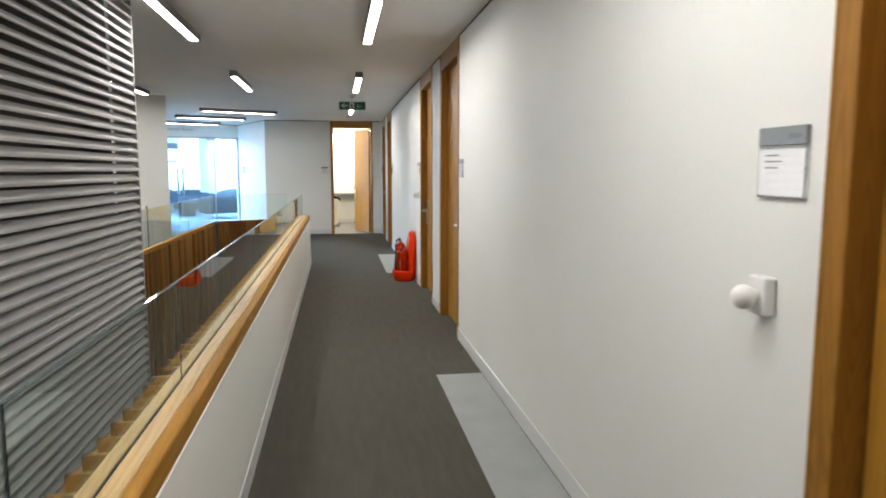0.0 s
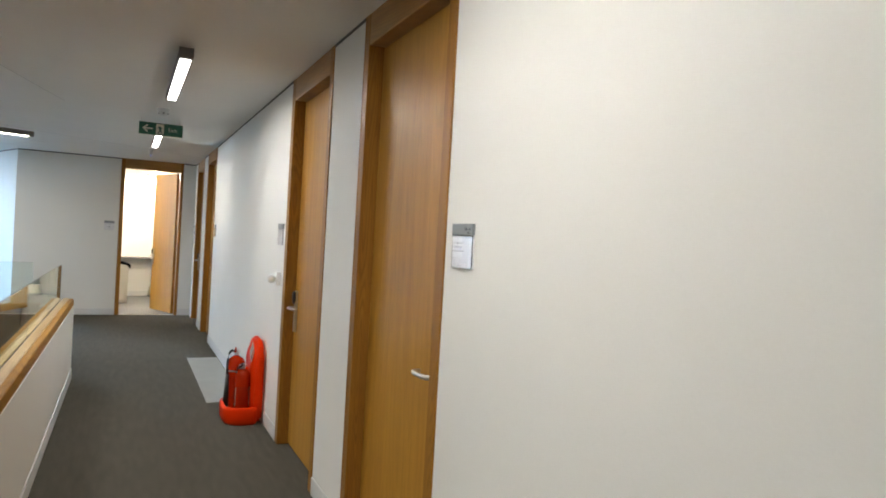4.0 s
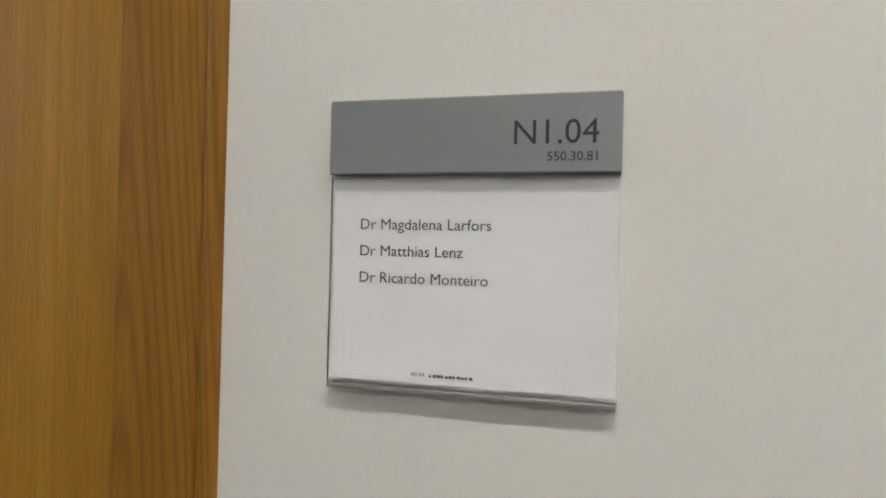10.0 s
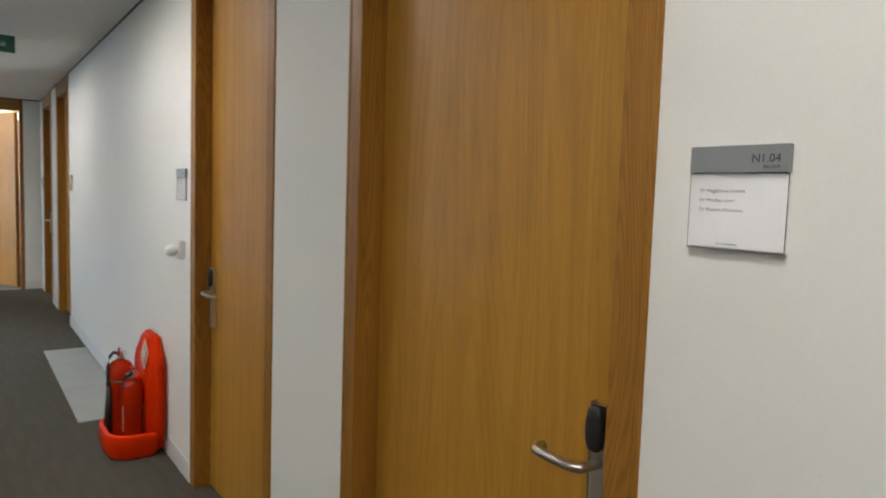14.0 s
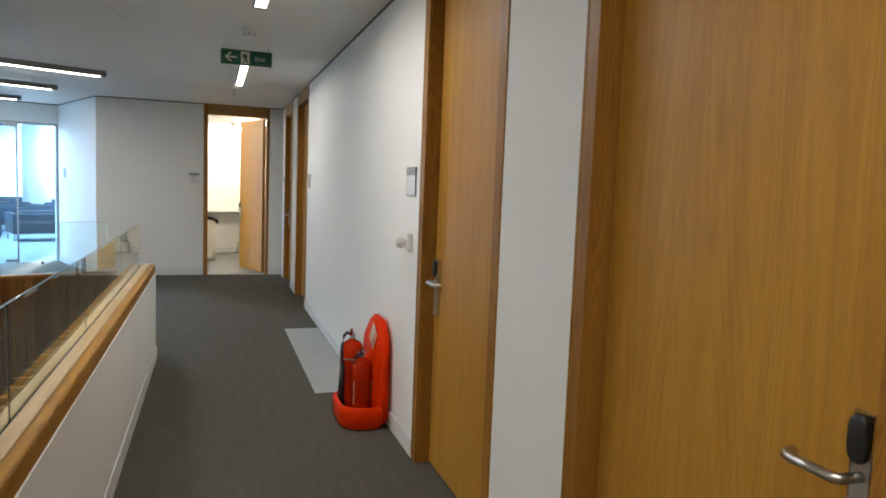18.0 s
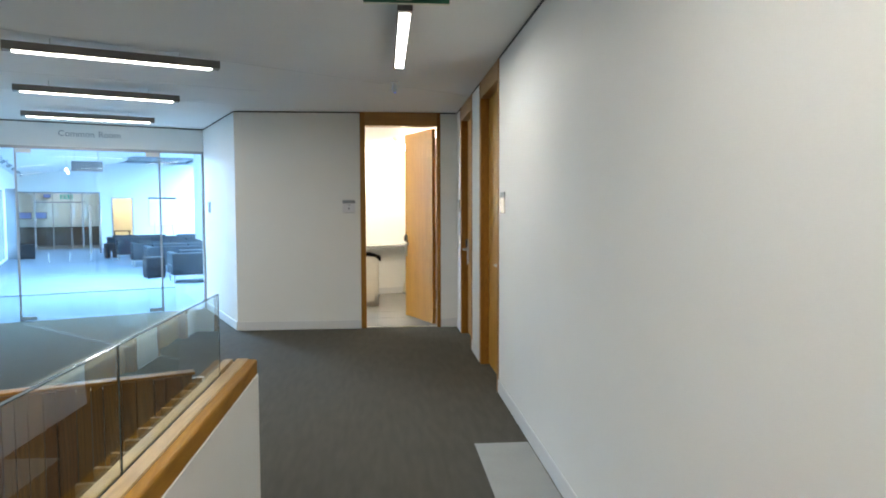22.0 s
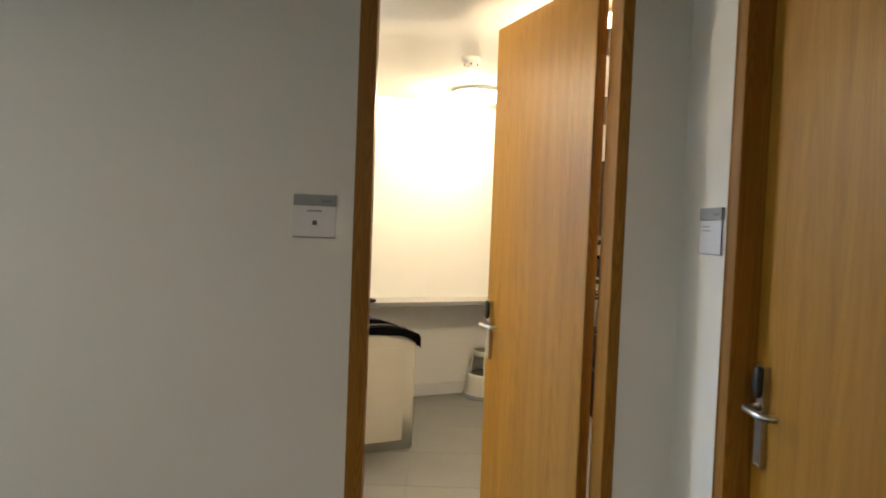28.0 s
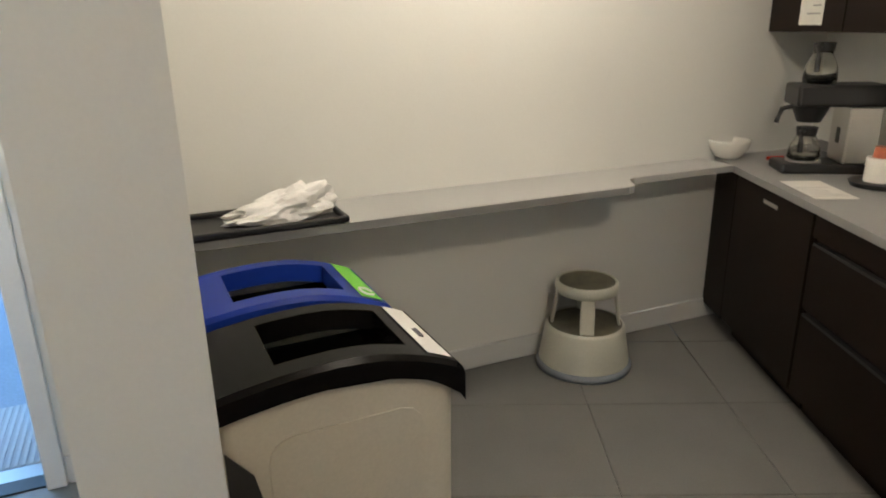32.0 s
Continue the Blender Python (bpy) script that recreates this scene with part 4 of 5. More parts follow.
part("lower_step", lathe(bmesh.new(), [(0.212, 0.0345), (0.21, 0.05), (0.186, 0.20), (0.178, 0.215), (0.172, 0.215)], seg=40), STOOL, st, smooth=True)
part("lower_tread", cyl(bmesh.new(), 0, 0, 0.19, 0.212, 0.1715, seg=36), STOOLTOP, st)
for i in range(4):
    a = radians(70 + i * 90)
    bm = bmesh.new()
    box(bm, 0.118, -0.032, 0.2125, 0.132, 0.032, 0.385, bev=0.004)
    for p in bm.verts:
        p.co.x += (0.40 - p.co.z) * 0.16
    part("post", bm, STOOL, st).matrix_basis = pose(0, 0, 0, 0, 0, math.degrees(a))
part("upper_ring", lathe(bmesh.new(), [(0.128, 0.372), (0.140, 0.372), (0.146, 0.395), (0.142, 0.418), (0.134, 0.425), (0.128, 0.418)], seg=40), STOOL, st, smooth=True)
part("upper_tread", cyl(bmesh.new(), 0, 0, 0.39, 0.42, 0.1278, seg=36), STOOLTOP, st, "worn dark tread")
# ---- common room ----
CFAR = 34.1
solid("floor_common_room", prism(bmesh.new(), [(-1, VS - 0.04), (UR, VS - 0.04), (UR, VS + 0.06), (UR + 0.15, VS + 0.06), (UR + 0.15, KO + 0.005), (16, KO + 0.005), (16, 40), (-1, 40)], -0.1, -0.001), CARPET2, "pale blue-grey carpet floor", "floor", "structure", M24)
# ceiling: a slope by the windows, then level; unseen narrow slot added for the sun
def cz(u):
    return 2.52 + min(max(u - 0.4, 0), 3.6) * 0.18

bm = bmesh.new()
prism(bm, [(0.2, 2.50), (4.0, 3.168), (4.0, 3.30), (0.2, 2.64)], VS + 0.2, 40)
for p in bm.verts:
    p.co = Vector((p.co.x, p.co.z, p.co.y))
bmesh.ops.recalc_face_normals(bm, faces=bm.faces[:])
CEIL2 = mat("bright_ceiling_paint", (0.82, 0.83, 0.83), 0.8, fine=0.02)
solid("ceiling_common_slope", bm, CEIL2, "white sloping common room ceiling", "ceiling", "structure", M24)
# level part, laid in world bands on either side of the slot
# slot edges set to shape the sun's streak on the lobby carpet
SLOT0, SLOT1, SY1 = -3.68, -3.46, 26.5


def level(pts):
    prism(bmx, [tuple(p) for p in pts], 3.168, 3.30)


bmx = bmesh.new()
def on_u4(x):
    """World y on the line u = 4 at this x."""
    return (4.0 - x * CT) / ST

A0, A1 = W(4.0, 16.7), W(16, 16.7)
F0, F1 = W(4.0, 40), W(16, 40)
yA = lambda x: A0[1] + (x - A0[0]) * math.tan(radians(TURN))
yF = lambda x: F0[1] + (x - F0[0]) * math.tan(radians(TURN))
level([(SLOT1, max(yA(SLOT1), on_u4(SLOT1))), A1, F1, (SLOT1, yF(SLOT1))])
level([(SLOT0, on_u4(SLOT0)), (SLOT0, yF(SLOT0)), F0])
level([(SLOT0, SY1), (SLOT1, SY1), (SLOT1, yF(SLOT1)), (SLOT0, yF(SLOT0))])
solid("ceiling_common_level", bmx, CEIL2, "white level common room ceiling with an unseen slot added for the sun", "ceiling", "structure")

# window wall on the low side
ww = thing("window_1", M24, "tall window wall with white mullions and grey blinds", "window", "", "structure")
solid("wall_common_west", B(0.25, VS + 0.2, 0, 0.45, 20.4, 3.0), PAINT, "white painted common room wall", "wall", "structure", M24)
solid("wall_common_west", B(0.25, 29.4, 0, 0.45, CFAR, 3.0), PAINT, "white painted common room wall", "wall", "structure", M24)
solid("wall_common_west", B(0.25, 20.4, 1.95, 0.45, 29.4, 3.0), PAINT, "white painted wall over the windows", "wall", "structure", M24)
solid("wall_pier", B(0.4505, 17.25, 0, 1.00, 17.45, 2.6), PAINT, "white painted pier by the window wall", "wall", "structure", M24)
solid("wall_pier", B(0.4505, 18.9, 0, 0.75, 20.95, 1.98), mat("grey_panel", (0.20, 0.22, 0.25), 0.5), "grey wall panel", "wall", "structure", M24)
solid("wall_pier", B(0.4505, 18.9, 1.981, 0.75, 20.95, 2.56), PAINT, "white painted wall over the grey panel", "wall", "structure", M24)
solid("wall_pier", B(0.4505, 29.3, 0, 0.73, 29.45, 2.0), mat("grey_return", (0.22, 0.25, 0.29), 0.5), "grey wall return at the end of the windows", "wall", "structure", M24)
BLIND = mat("pale_grey_blind", (0.40, 0.44, 0.48), 0.7, fine=0.05)
FRAME = mat("window_frame_grey", (0.30, 0.32, 0.34), 0.45, 0.3)
v = 20.4
i = 0
while v < 29.35:
    part("mullion", B(0.27, v, 0.0, 0.44, v + 0.09, 1.949), FRAME, ww)
    p = part("pane", B(0.345, v + 0.0905, 0.05, 0.357, min(v + 0.9, 29.4) - 0.0005, 1.948), GLASS, ww)
    p.visible_shadow = False
    if i % 3 != 0:
        part("blind", B(0.36, v + 0.0905, 0.10, 0.372, v + 0.62, 1.94), BLIND, ww, "grey blind panel")
    v += 0.9
    i += 1
part("sill", B(0.26, 20.4, 0, 0.46, 29.29, 0.049), PLASTIC, ww)

# far wall with a glazed screen, a doorway and the dim room beyond
solid("wall_common_far", B(3.02, CFAR, 0, 3.37, CFAR + 0.2, 3.3), PAINT, "white painted common room wall", "wall", "structure", M24)
solid("wall_common_far", B(4.11, CFAR, 0, 16, CFAR + 0.2, 3.3), PAINT, "white painted common room wall", "wall", "structure", M24)
solid("wall_common_far", B(0.25, CFAR, 2.03, 3.02, CFAR + 0.2, 3.4), PAINT, "white painted wall over the openings", "wall", "structure", M24)
solid("wall_common_east", B(14.0, 17.151, 0, 14.2, CFAR, 3.4), PAINT, "white painted common room wall", "wall", "structure", M24)
fs = thing("glass_screen", M24, "glazed doors to a dim room beyond", "glass doors", "", "structure")
part("head_rail", B(0.45, CFAR + 0.05, 1.98, 3.02, CFAR + 0.12, 2.0295), FRAME, fs)
for u in (0.45, 0.94, 1.50, 2.06, 2.42, 2.97):
    part("post", B(u, CFAR + 0.05, 0, u + (0.05 if u in (0.45, 0.94, 2.42, 2.97) else 0.03), CFAR + 0.10, 1.979), ALU if u > 0.5 else FRAME, fs)
part("transom", B(0.99, CFAR + 0.055, 1.64, 2.42, CFAR + 0.095, 1.69), FRAME, fs)
for a, b in ((0.5, 0.94), (0.99, 1.50), (1.53, 2.06), (2.47, 2.97)):
    p = part("glass_panel", B(a, CFAR + 0.07, 0.01, b, CFAR + 0.08, 1.63 if 0.9 < a < 2.1 else 1.979), GLASS, fs)
    p.visible_shadow = False
for u in (1.42, 1.60, 2.14, 2.52):
    part("pull_plate", B(u, CFAR + 0.03, 1.14, u + 0.05, CFAR + 0.045, 1.50), PLASTIC, fs, "white pull plate")
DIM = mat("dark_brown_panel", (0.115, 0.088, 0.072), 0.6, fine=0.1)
solid("wall_dim_room", B(0.251, 37.4, 0, 3.199, 37.6, 3.1), mat("dim_wall", (0.74, 0.75, 0.74), 0.7), "pale wall of the far room", "wall", "structure", M24)
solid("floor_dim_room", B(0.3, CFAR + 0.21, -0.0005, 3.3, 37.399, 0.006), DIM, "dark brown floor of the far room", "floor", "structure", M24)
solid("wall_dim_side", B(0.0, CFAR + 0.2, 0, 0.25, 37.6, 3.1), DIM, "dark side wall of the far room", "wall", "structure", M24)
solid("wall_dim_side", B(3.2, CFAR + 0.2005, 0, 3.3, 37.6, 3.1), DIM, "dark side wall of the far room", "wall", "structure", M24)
SCREEN = mat("lit_screen", (0.10, 0.16, 0.45), 0.3, emit=0.22)
for u, s, w in ((0.33, 1.06, 0.42), (0.84, 1.06, 0.42), (1.15, 1.86, 0.26)):
    tv = thing("wall_screen", M24 @ Matrix.Translation((u, 37.0, s)), "blue-lit flat display hanging in the far room", "screen", "displays")
    part("bezel", B(0, 0, 0, w, 0.05, w * 0.6), BLACK, tv)
    part("panel", B(0.02, -0.006, 0.02, w - 0.02, -0.0005, w * 0.6 - 0.02), SCREEN, tv, "lit blue panel")
    part("mount", B(w / 2 - 0.03, 0.0505, 0.08, w / 2 + 0.03, 0.399, 0.13), BLACK, tv)
for u in (0.31, 1.22, 2.13):
    k = thing("reception_counter", M24 @ Matrix.Translation((u, 36.6, 0)), "dark brown counter in the far room", "counter", "far counters")
    part("body", B(0, 0, 0.0065, 0.90, 0.5, 0.70), DIM, k)
    part("top", B(0, -0.03, 0.7005, 0.905, 0.53, 0.73), BLACK, k)
    part("plinth_line", B(0.02, -0.004, 0.05, 0.88, -0.0005, 0.075), BLACK, k)
bd = thing("notice_board", M24 @ Matrix.Translation((2.02, 37.36, 0.80)), "pale board on the wall of the far room", "board")
part("panel", B(0, 0, 0, 0.6, 0.03, 0.9), PLASTIC, bd)
part("frame", B(-0.02, 0.005, 0.9005, 0.62, 0.035, 0.93), ALU, bd)
# unseen panel added to brighten the far room
area("far_room_fill", M24 @ pose(2.0, 35.9, 2.55), 1.6, 1.6, 26, (0.8, 0.92, 1.0))
xs = thing("exit_sign", M24 @ Matrix.Translation((1.74, 34.95, 1.80)), "small green and white exit sign over the far doors", "exit sign")
part("panel", B(0, 0, 0, 0.40, 0.02, 0.15), mat("far_exit_green", (0.03, 0.42, 0.32), 0.4, emit=0.25), xs)
for a in (0.05, 0.17, 0.30):
    part("symbol", B(a, -0.004, 0.03, a + 0.08, -0.0005, 0.12), PLASTIC, xs)
part("hanger", B(0.2, 0.005, 0.1505, 0.24, 0.015, 1.3), STEEL, xs)
POSTGREY = mat("pale_grey_post", (0.36, 0.40, 0.45), 0.5)
for i in range(8):
    pt = thing("floor_post", M24 @ Matrix.Translation((1.50 + i * 0.50, 27.2, 0)), "short pale grey post standing on the carpet", "post", "floor posts")
    part("shaft", cyl(bmesh.new(), 0, 0, 0.0, 0.25, 0.022, seg=14), POSTGREY, pt, smooth=False)
    part("cap", cyl(bmesh.new(), 0, 0, 0.2503, 0.262, 0.027, 0.02, seg=14), ALU, pt)
# warm doorway
solid("wall_warm_room", B(3.301, 36.6, 0, 5.2, 36.8, 2.6), mat("cream_wall", (0.72, 0.62, 0.44), 0.7), "cream wall of the room beyond", "wall", "structure", M24)
solid("wall_warm_side", B(5.0, CFAR + 0.2, 0, 5.2, 36.6, 2.6), PAINT, "white wall of the room beyond", "wall", "structure", M24)
d8 = thing("door_8", M24, "wooden frame of an open doorway", "door frame", "", "structure")
for a, b in ((3.37, 3.42), (4.06, 4.11)):
    part("jamb", B(a, CFAR - 0.01, 0, b, CFAR + 0.2, 1.845), ALU, d8)
part("header", B(3.4205, CFAR - 0.01, 1.80, 4.0595, CFAR + 0.2, 1.845), ALU, d8)
solid("wall_common_far", B(3.37, CFAR, 1.846, 4.11, CFAR + 0.2, 3.3), PAINT, "white painted wall over the doorway", "wall", "structure", M24)
# unseen warm panel added to light the room behind the doorway
area("warm_room_fill", M24 @ pose(4.1, 35.5, 2.5), 0.6, 0.6, 42, (1.0, 0.90, 0.70))
tb = thing("side_table", M24 @ Matrix.Translation((3.50, 35.6, 0)), "small dark wooden table in the room beyond", "table")
part("tabletop", B(0, 0, 0.55, 0.6, 0.4, 0.59), DIM, tb)
for x in (0.02, 0.54):
    for y in (0.02, 0.34):
        part("leg", B(x, y, 0, x + 0.04, y + 0.04, 0.5495), DIM, tb)

# rooflight in the level ceiling
rl = thing("rooflight", M24, "wide rooflight with dim blue-grey glass in the ceiling", "rooflight", "", "structure")
for a, b, c, d in ((3.50, 31.4, 6.0, 31.5), (3.50, 33.8, 6.0, 33.9), (3.50, 31.5005, 3.58, 33.7995), (5.92, 31.5005, 6.0, 33.7995)):
    part("frame", B(a, b, 3.10, c, d, 3.1675), FRAME, rl)
part("pane", B(3.5805, 31.5005, 3.14, 5.9195, 33.7995, 3.15), mat("dim_sky_glass", (0.10, 0.16, 0.22), 0.15), rl)

# column
solid("column", cyl(bmesh.new(), 0, 0, 0, 3.168, 0.36, seg=40), PAINT, "round white column", "column", "structure", M24 @ Matrix.Translation((5.45, 26.5, 0)), True)

# hanging sign and spotlights
hs = thing("exit_sign", M24 @ Matrix.Translation((2.06, 17.35, 1.93)), "grey back of an exit sign hanging inside the glass doors", "exit sign")
part("panel", B(0, -0.012, 0, 0.39, 0.012, 0.14, bev=0.003), mat("sign_back_grey", (0.30, 0.33, 0.37), 0.45, fine=0.05), hs)
for x in (0.0, 0.197):
    part("back_plate", B(x + 0.006, -0.0155, 0.008, x + 0.187, -0.0125, 0.132, bev=0.001), mat("sign_back_plate", (0.24, 0.27, 0.31), 0.4, fine=0.05), hs)
for x in (0.05, 0.34):
    part("hanger_rod", cyl(bmesh.new(), x, 0, 0.1402, cz(2.06 + x) - 1.935, 0.004, seg=8), STEEL, hs)
for i in range(8):
    v = 19.5 + i * 1.6
    t = thing("spotlight", M24 @ Matrix.Translation((0.75, v, cz(0.75) - 0.02)), "small grey track spotlight", "spotlight", "ceiling spotlights")
    part("stem", cyl(bmesh.new(), 0, 0, -0.08, 0.02, 0.008, seg=8), FRAME, t)
    part("head", cyl(bmesh.new(), 0, 0, -0.05, 0.05, 0.035, seg=14, m=pose(0.03, 0, -0.11, 0, 55, 0)), FRAME, t)
# bright dots reflected in the glass, built as glowing bulbs on cords
DOT_GLOW = mat("bright_dot_glow", (1.0, 0.98, 0.95), 0.4, emit=4.0)
for u, v in ((1.98, 28.7), (2.02, 30.6)):
    t = thing("bright_dot", M24 @ Matrix.Translation((u, v, cz(u))), "small glowing bulb standing for a reflection in the glass", "pendant", "pendant lamps")
    part("cord", cyl(bmesh.new(), 0, 0, -0.22, 0.0, 0.004, seg=6), BLACK, t)
    part("bulb", lathe(bmesh.new(), [(0, -0.31), (0.03, -0.30), (0.042, -0.275), (0.03, -0.24), (0.012, -0.2205)], seg=16), DOT_GLOW, t, "glowing dot of the reflection", True)

# seating


def sofa(u, v, length, turn=0, label="navy upholstered sofa on thin steel legs"):
    t = thing("sofa", M24 @ pose(u, v, 0, 0, 0, turn), label, "sofa", "common room seating")
    part("base", B(0.0, 0.10, 0.16, length, 0.78, 0.34, bev=0.02, seg=2), NAVY, t)
    part("backrest", B(0.0, 0.0, 0.16, length, 0.1495, 0.575, bev=0.025, seg=2), NAVY, t)
    n = max(1, round(length / 0.75))
    w = (length - 0.26) / n
    for i in range(n):
        part("seat_cushion", B(0.13 + i * w + 0.004, 0.15, 0.3405, 0.13 + (i + 1) * w - 0.004, 0.78, 0.44, bev=0.03, seg=2), NAVY, t)
        part("back_cushion", B(0.13 + i * w + 0.004, 0.10, 0.4405, 0.13 + (i + 1) * w - 0.004, 0.27, 0.63, bev=0.035, seg=2), NAVY, t)
    for x in (0.0, length - 0.125):
        part("armrest", B(x, 0.1505, 0.345, x + 0.125, 0.78, 0.57, bev=0.022, seg=2), NAVY, t)
    for x in (0.03, length - 0.055):
        for y in (0.03, 0.70):
            part("leg", B(x, y, 0, x + 0.025, y + 0.025, 0.1595), STEEL, t, "steel leg")
    part("rail", B(0.0545, 0.032, 0.135, length - 0.0555, 0.05, 0.159), STEEL, t, "steel rail")
    return t


sofa(3.67, 20.07, 1.75)
sofa(5.50, 20.12, 1.75)
for i, v in enumerate((22.75, 24.6, 27.05, 28.9)):
    for k in range(3):
        sofa(3.66 - 0.078 * (v - 20.4) + k * 1.80, v, 1.75)


def ottoman(u, v):
    t = thing("ottoman", M24 @ pose(u, v, 0, 0, 0, 8), "dark navy cube ottoman", "ottoman", "ottomans")
    part("cushion", B(-0.185, -0.185, 0.03, 0.185, 0.185, 0.43, bev=0.03, seg=2), mat("dark_upholstery", (0.007, 0.010, 0.016), 0.8, fine=0.15, fscale=200, bump=0.2), t)
    for x in (-0.165, 0.125):
        for y in (-0.165, 0.125):
            part("foot", B(x, y, 0, x + 0.04, y + 0.04, 0.0295), BLACK, t)


for u, v in ((3.50, 21.5), (3.06, 28.2), (0.94, 29.0), (0.645, 21.4)):
    ottoman(u, v)
# whiteboard easel
ez = thing("flipchart_easel", M24 @ pose(4.75, 30.9, 0, 0, 0, 12), "white flipchart easel with a tray", "easel")
part("board", B(-0.45, -0.02, 0.85, 0.45, 0.02, 1.75, bev=0.01), PLASTIC, ez)
part("top_clip", B(-0.45, -0.03, 1.7505, 0.45, 0.03, 1.80), BLACK, ez)
for x, y in ((-0.35, -0.25), (0.35, -0.25), (0.0, 0.35)):
    part("leg", tube(bmesh.new(), [(x, y, 0.0), (x * 0.8, 0.025 if y > 0 else -0.03, 0.95)], 0.012, 8), ALU, ez)
# ground outside
solid("ground", B(-2000, -2000, -4.2, 2000, 2000, -4.0), mat("outside_ground", (0.16, 0.18, 0.13), 0.9, scale=0.2), "grey-green ground outside", "ground", "structure")
# ---- floor panels, signs and fittings of the corridor ----
for a, b in ((1.85, 3.92), (8.67, 10.74)):
    solid("floor_panel", B(-0.332, a, 0.0005, -0.0125, b, 0.006, bev=0.002), VINYL, "smooth grey access panel set in the carpet", "floor panel", group="grey floor panels")
SIGNGREY = mat("sign_grey", (0.27, 0.29, 0.30), 0.45, 0.2, fine=0.02)
SIGNWHITE = mat("sign_white", (0.70, 0.70, 0.71), 0.35, fine=0.02, fscale=40)
ACRYLIC = glass("acrylic", (0.99, 0.99, 0.995))
GREYINK = mat("grey_ink", (0.22, 0.22, 0.24), 0.6)
DARKINK = mat("navy_ink", (0.03, 0.035, 0.06), 0.6)


def door_sign(m, label, w=0.144, h=0.143, text=None, lines=3, dot=False):
    """Built facing -y in its own frame, x to the reader's right, origin at the bottom left."""
    t = thing("door_sign", m, label, "sign", "room signs")
    hh = h * 0.262
    part("header_plate", B(0, -0.011, h - hh, w, 0, h, bev=0.0008), SIGNGREY, t, "grey metal header plate")
    part("back_plate", B(0.001, -0.004, 0.002, w - 0.001, 0, h - hh - 0.0005), SIGNWHITE, t, "white paper insert")
    a = part("cover", B(0.0, -0.0085, 0, w, -0.0045, h - hh - 0.0008, bev=0.0006), ACRYLIC, t, "clear acrylic cover")
    a.visible_shadow = False
    part("bottom_lip", B(0.0, -0.0088, -0.0024, w, -0.0002, -0.0003, bev=0.0004), ALU, t, "thin grey bottom edge")
    f = pose(0, 0, 0, 90, 0, 0)
    if text:
        letters("number", "N1.04", 0.0163, DARKINK, t, Matrix.Translation((w * 0.932, -0.0113, h * (1 - 0.166))) @ f, "RIGHT", 0.0002)
        letters("code", "550.30.81", 0.0062, DARKINK, t, Matrix.Translation((w * 0.934, -0.0113, h * (1 - 0.222))) @ f, "RIGHT", 0.0002)
        for s, k in zip(text, (0.452, 0.546, 0.640)):
            letters("name_line", s, 0.0078, DARKINK, t, Matrix.Translation((w * 0.106, -0.0042, h * (1 - k))) @ f, "LEFT", 0.0001)
        letters("footer", "N1.04", 0.0028, DARKINK, t, Matrix.Translation((w * 0.31, -0.0042, h * 0.040)) @ f, "LEFT", 0.0001)
        for i in range(11):
            part("footer_bar", B(w * (0.375 + i * 0.0142), -0.0046, h * 0.039, w * (0.375 + i * 0.0142 + (0.0115 if i % 3 else 0.008)), -0.0041, h * (0.049 if i % 4 else 0.047)), DARKINK, t)
    else:
        part("number_bar", B(w * 0.66, -0.0118, h * 0.82, w * 0.92, -0.0112, h * 0.89), GREYINK, t)
        for i in range(lines):
            part("text_bar", B(w * 0.12, -0.0046, h * (0.58 - i * 0.09), w * (0.42 + 0.08 * (i % 2)), -0.0041, h * (0.605 - i * 0.09)), GREYINK, t)
        if dot:
            part("text_bar", B(w * 0.32, -0.0046, h * 0.595, w * 0.66, -0.0041, h * 0.635), GREYINK, t)
            part("symbol", B(w * 0.45, -0.0046, h * 0.28, w * 0.56, -0.0041, h * 0.39), DARKINK, t, "small dark symbol")
    return t


def on_east(y_far, z):
    return pose(-0.0005, y_far, z, 0, 0, -90)


door_sign(on_east(0.885, 1.357), "grey and white room sign on the corridor wall", 0.162, 0.155)
door_sign(on_east(4.837, 1.362), "grey and white room sign with a number and three names", text=("Dr Magdalena Larfors", "Dr Matthias Lenz", "Dr Ricardo Monteiro"))
door_sign(on_east(7.722, 1.362), "grey and white room sign beside the door", 0.165, 0.149, lines=0)
door_sign(on_east(11.735, 1.357), "grey and white room sign beside the door", 0.158, 0.149, lines=2)
door_sign(on_east(14.54, 1.350), "grey and white room sign near the corridor corner", 0.160, 0.140, lines=2)
door_sign(pose(-1.329, END_Y - 0.0005, 1.349), "grey and white sign with a small dark symbol", dot=True, lines=0)
door_sign(M24 @ pose(UR - 0.0005, 16.15, 1.35, 0, 0, -90), "grey and white sign on the lobby wall", lines=2)


def wall_detector(y, z):
    t = thing("wall_sensor", pose(0, y, z), "white wall sensor on a square plate", "sensor", "wall sensors")
    part("plate", B(-0.03, -0.033, -0.045, -0.0004, 0.033, 0.045, bev=0.004), PLASTIC, t)
    part("neck", cyl(bmesh.new(), 0, 0, 0, 0.03, 0.016, seg=16, m=pose(-0.03, 0, 0.0, 0, -90, 0)), PLASTIC, t, smooth=True)
    bm = bmesh.new()
    bmesh.ops.create_uvsphere(bm, u_segments=20, v_segments=12, radius=0.029, matrix=Matrix.Translation((-0.058, 0.004, -0.004)))
    part("lens", bm, PLASTIC, t, "round white sensor head", True)


wall_detector(0.838, 1.126)
wall_detector(7.63, 1.12)

# exit sign on two wires
SIGNGREEN = mat("exit_green", (0.006, 0.10, 0.055), 0.4, emit=0.0)
